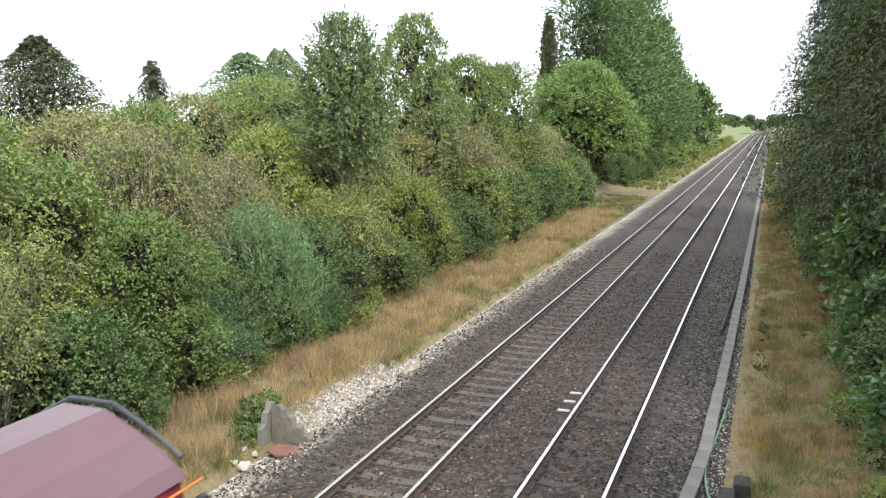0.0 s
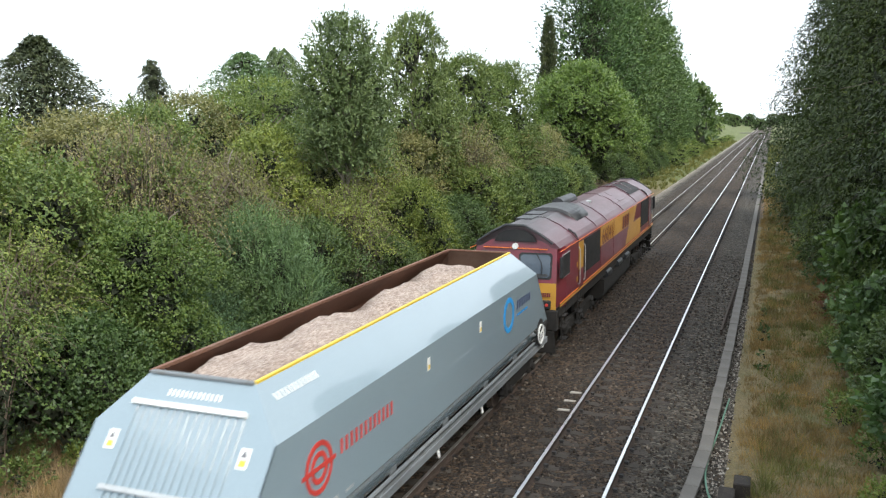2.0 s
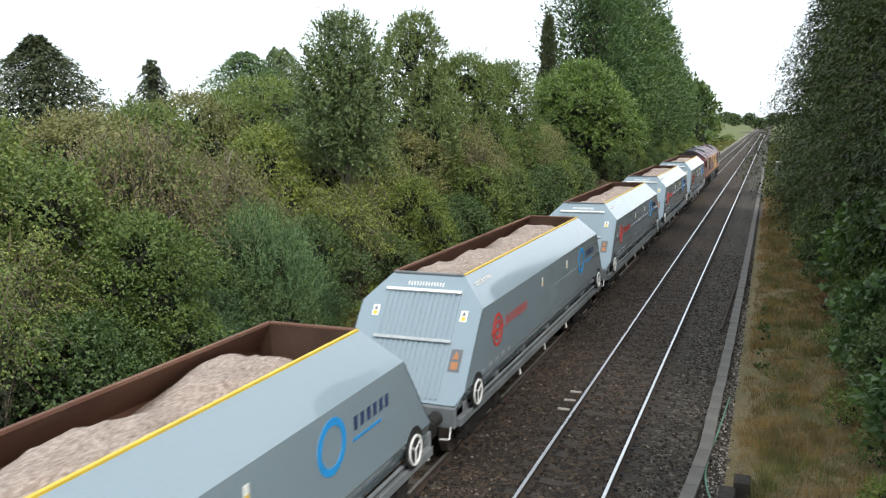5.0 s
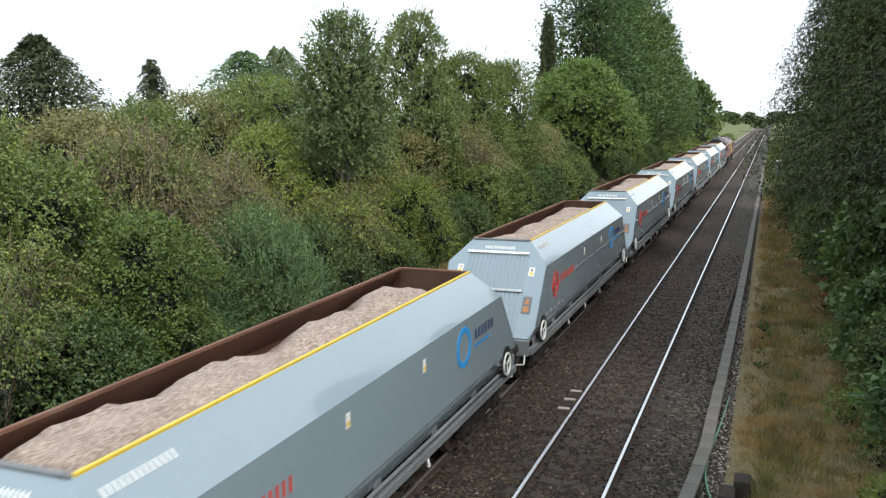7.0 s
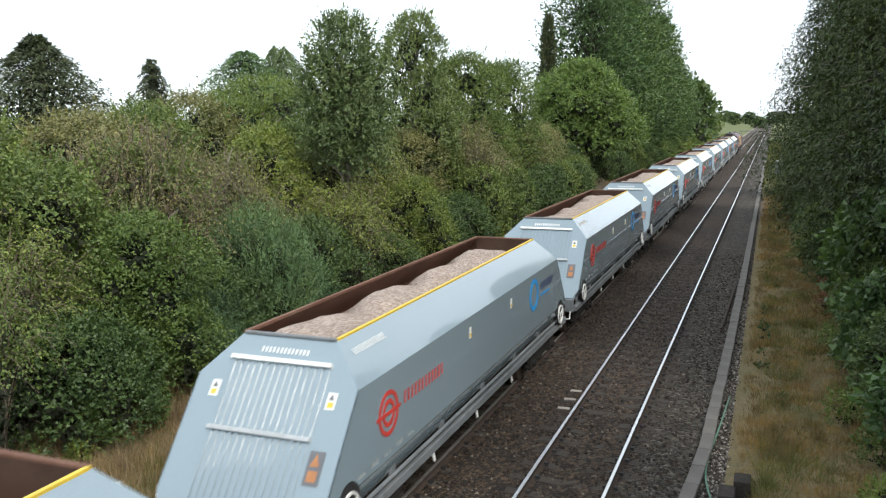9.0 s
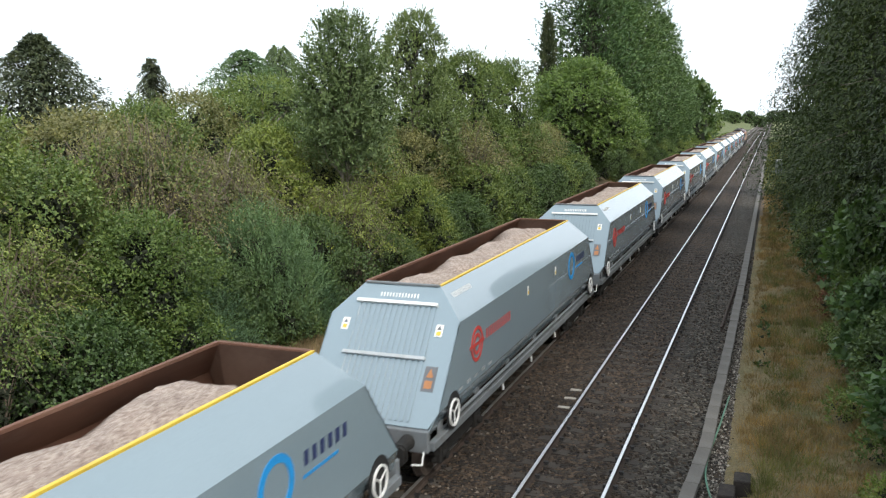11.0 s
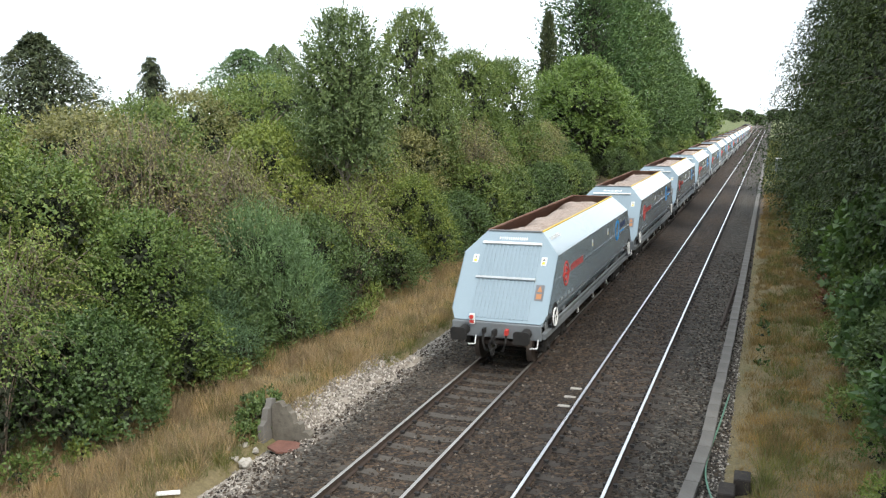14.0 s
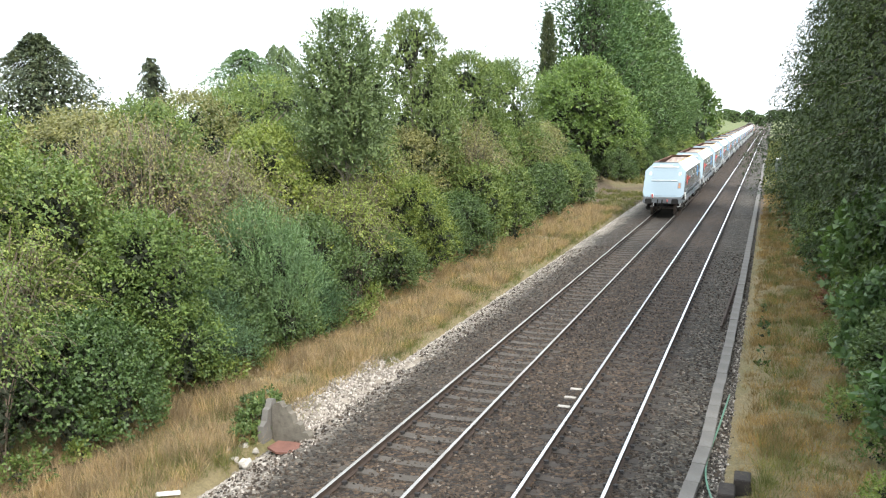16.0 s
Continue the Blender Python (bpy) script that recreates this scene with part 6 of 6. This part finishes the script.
bpy.data.objects.remove(tmp)
me.materials.clear()
me.materials.append(HOSE)
tagged(new("hose", me), "pale green hose lying along the trough", "hose")

for y in (19.35, 20.05, 20.74):
    bm = bmesh.new()
    block(bm, RIGHT - 1.24, RIGHT - 0.95, y - 0.06, y + 0.06, -0.2, -0.155, 0.012)
    tagged(new("pale_slab", finish(bm, "pale_slab", PALE)), "pale chalk-white slab on a sleeper end", "slab", "pale slabs by the rail")

o = empty("timber_baulk")
tagged(o, "broken dark creosoted timber baulks on the verge", "timber")
bm = bmesh.new()
block(bm, 6.05, 6.34, 15.2, 15.75, -0.35, 0.0, 0.02)
part("baulk", bm, TIMBER_DARK, o)
bm = bmesh.new()
block(bm, 6.3, 6.6, 15.7, 16.15, -0.3, 0.1, 0.02)
part("baulk", bm, TIMBER_DARK, o)

# broken concrete headwall with a rusty plate and rubble
hw = empty("headwall")
tagged(hw, "broken stepped concrete headwall in the verge", "wall")
bm = bmesh.new()
prism(bm, [(-3.52, -0.8), (-2.55, -0.8), (-2.56, -0.2), (-2.63, -0.12), (-2.76, -0.14), (-2.79, 0.03), (-2.86, 0.07), (-2.95, 0.04), (-3.0, 0.26), (-3.08, 0.3), (-3.12, 0.43), (-3.22, 0.4), (-3.3, 0.5), (-3.42, 0.47), (-3.5, 0.38)], 15.62, 15.8)
part("stepped_slab", bm, MOSSY, hw, "brown weathered concrete slab with a broken stepped top")
bm = bmesh.new()
prism(bm, [(15.25, -0.7), (15.84, -0.7), (15.84, 0.5), (15.7, 0.53), (15.62, 0.36), (15.52, 0.34), (15.45, 0.1), (15.3, 0.02)], -3.68, -3.53, "x")
part("wing_wall", bm, CONCRETE, hw, "pale broken wing wall")
bm = bmesh.new()
prism(bm, [(-3.22, 14.95), (-2.9, 14.78), (-2.5, 14.86), (-2.44, 15.3), (-2.8, 15.42), (-3.2, 15.36)], -0.32, -0.27, "z")
tagged(new("rusty_plate", finish(bm, "rusty_plate", RUST_PLATE)), "rust-red steel cover plate by the headwall", "plate")
rr = random.Random(9)
for k in range(14):
    bm = bmesh.new()
    bmesh.ops.create_icosphere(bm, subdivisions=1, radius=rr.uniform(0.05, 0.12))
    for v in bm.verts:
        v.co *= rr.uniform(0.75, 1.2)
    o = new("rubble_stone", finish(bm, "rubble_stone", PALE))
    o.location = (-3.4 + rr.uniform(-0.6, 0.7), 14.5 + rr.uniform(-0.5, 0.6), -0.33)
    o.rotation_euler = (rr.uniform(0, 3), rr.uniform(0, 3), 0)
    tagged(o, "pale lump of broken concrete", "stone", "rubble by the headwall")

bm = bmesh.new()
block(bm, -0.22, 0.22, -0.05, 0.05, -0.02, 0.03, 0.008)
o = new("pale_board", finish(bm, "pale_board", WHITE))
o.matrix_basis = pose(-3.72, 12.3, -0.26, 6, 4, 40)
tagged(o, "pale weathered board lying in the grass", "board")


def chalk_height(x, y):
    """A low uneven spill of broken chalk against the ballast shoulder."""
    rim = min((x + 4.15) / 0.45, (-2.62 - x) / 0.5, (y - 15.9) / 0.8, (22.6 - y) / 1.8) + 0.9 * noise.noise((x * 1.6, y * 1.1, 31))
    floor_ = max(ground_height(x, y), ballast_height(max(-3.69, x), y)) if x < -3.3 else ballast_height(x, y)
    return floor_ + 0.17 * min(1.0, rim) - (0.06 if rim < 0 else 0.03) + 0.08 * noise.noise((x * 4, y * 4, 12)) + 0.05 * noise.noise((x * 10, y * 10, 3))


tagged(grid("chalk_spill", [-4.2 + 0.06 * i for i in range(28)], [15.6 + 0.07 * i for i in range(104)], chalk_height, CHALK_HEAP), "whitish heap of broken chalk at the ballast edge", "chalk", kind="stuff")
stones("pale_stones", 3400, (-4.05, -2.75, 16.1, 22.3), 0.042, "whitish broken stone spilled at the ballast edge", CHALK, 7, 1.1, chalk_height)

cab = empty("equipment_cabinet", pose(7.6, 107, 0.0))
tagged(cab, "grey lineside equipment cabinet with a pale lid", "cabinet")
bm = bmesh.new()
block(bm, -0.4, 0.4, -0.4, 0.4, -0.4, 1.5, 0.02)
part("body", bm, WAGON_SILL, cab)
bm = bmesh.new()
block(bm, -0.44, 0.44, -0.44, 0.44, 1.5, 1.6, 0.02)
part("lid", bm, WHITE, cab)

bm = bmesh.new()
block(bm, -40, 40, 425, 432, -0.3, 0.02)
tagged(new("road", finish(bm, "road", CONCRETE)), "pale road that crosses the line far off", "road", kind="structure")

# ---- build the train ----
loco = locomotive()
wagons = [wagon()]
for k in range(13):
    wagons.append(copy_thing(wagons[0], Matrix.Identity(4)))
loads = [gravel_load(k) for k in (2, 5, 8)]
for k in range(11):
    loads.append(copy_thing(loads[k % 3], Matrix.Identity(4)))
tl = bmesh.new()
block(tl, -0.72, -0.58, -7.52, -7.44, 1.22, 1.5, 0.01)
lamp = part("tail_lamp", tl, WHITE, wagons[-1], "white tail lamp box with a red lens")
tl = bmesh.new()
rod(tl, (-0.65, -7.52, 1.42), (-0.65, -7.56, 1.42), 0.055, 0.055, 14)
part("lens", tl, RED, lamp)
tl = bmesh.new()
block(tl, -0.71, -0.59, -7.53, -7.525, 1.25, 1.33)
part("band", tl, RED, lamp)
wagons[-1]["label"] = "last pale blue-grey hopper wagon with a red tail lamp"


def motions():
    """The train runs along the left track at a steady speed."""
    lead = ((0, 1.55), (0.5, 0.48), (1, 0.42), (1.5, 0.0), (2, 0.42), (2.5, 0.15), (3, 0.46), (3.5, 0.1), (4, 0.45), (4.2, 0.45),
            (6.3, 0.5), (6.5, 0.4), (7, 0.72), (7.5, 0.35), (8, 0.7), (8.5, 0.36), (9, 0.78), (9.2, 0.74),
            (11.5, 0.2), (12, 0.56), (12.5, 0.15), (13, 0.5), (13.5, -0.1), (14, 0.22), (14.5, 0.0), (15, 0.2), (15.5, -0.05), (16, 0.3))
    run = [(t, SPEED * (t - 1.5) + d) for t, d in lead]
    walk(loco, [(t, pose(0, 23.22 + s, 0)) for t, s in run])
    for k in range(14):
        y0 = 12.55 - 8.025 - 16.05 * k
        rows = [(t, pose(0, y0 + s, 0)) for t, s in run]
        walk(wagons[k], rows)
        walk(loads[k], rows)
    # wheels roll: keyed on the first wagon and the locomotive, the other wagons' wheels share those keys
    def travelled(t):
        for (a, sa_), (b, sb) in zip(run, run[1:]):
            if t <= b:
                return sa_ + (sb - sa_) * (t - a) / (b - a)
        return run[-1][1]

    def wheels(thing):
        return sorted((o for o in thing.children_recursive if o.name.startswith("wheelset")), key=lambda o: (o.parent.location.y, o.location.y))
    for thing in (loco, wagons[0]):
        for w in wheels(thing):
            r = w.location.z
            at = w.location.copy()
            walk(w, [(i / 30, pose(*at, -math.degrees(travelled(i / 30) / r))) for i in range(481)])
    for thing in wagons[1:]:
        for a, b in zip(wheels(wagons[0]), wheels(thing)):
            b.rotation_mode = "QUATERNION"
            keys = b.animation_data_create()
            keys.action = a.animation_data.action
            keys.action_slot = a.animation_data.action_slot


motions()
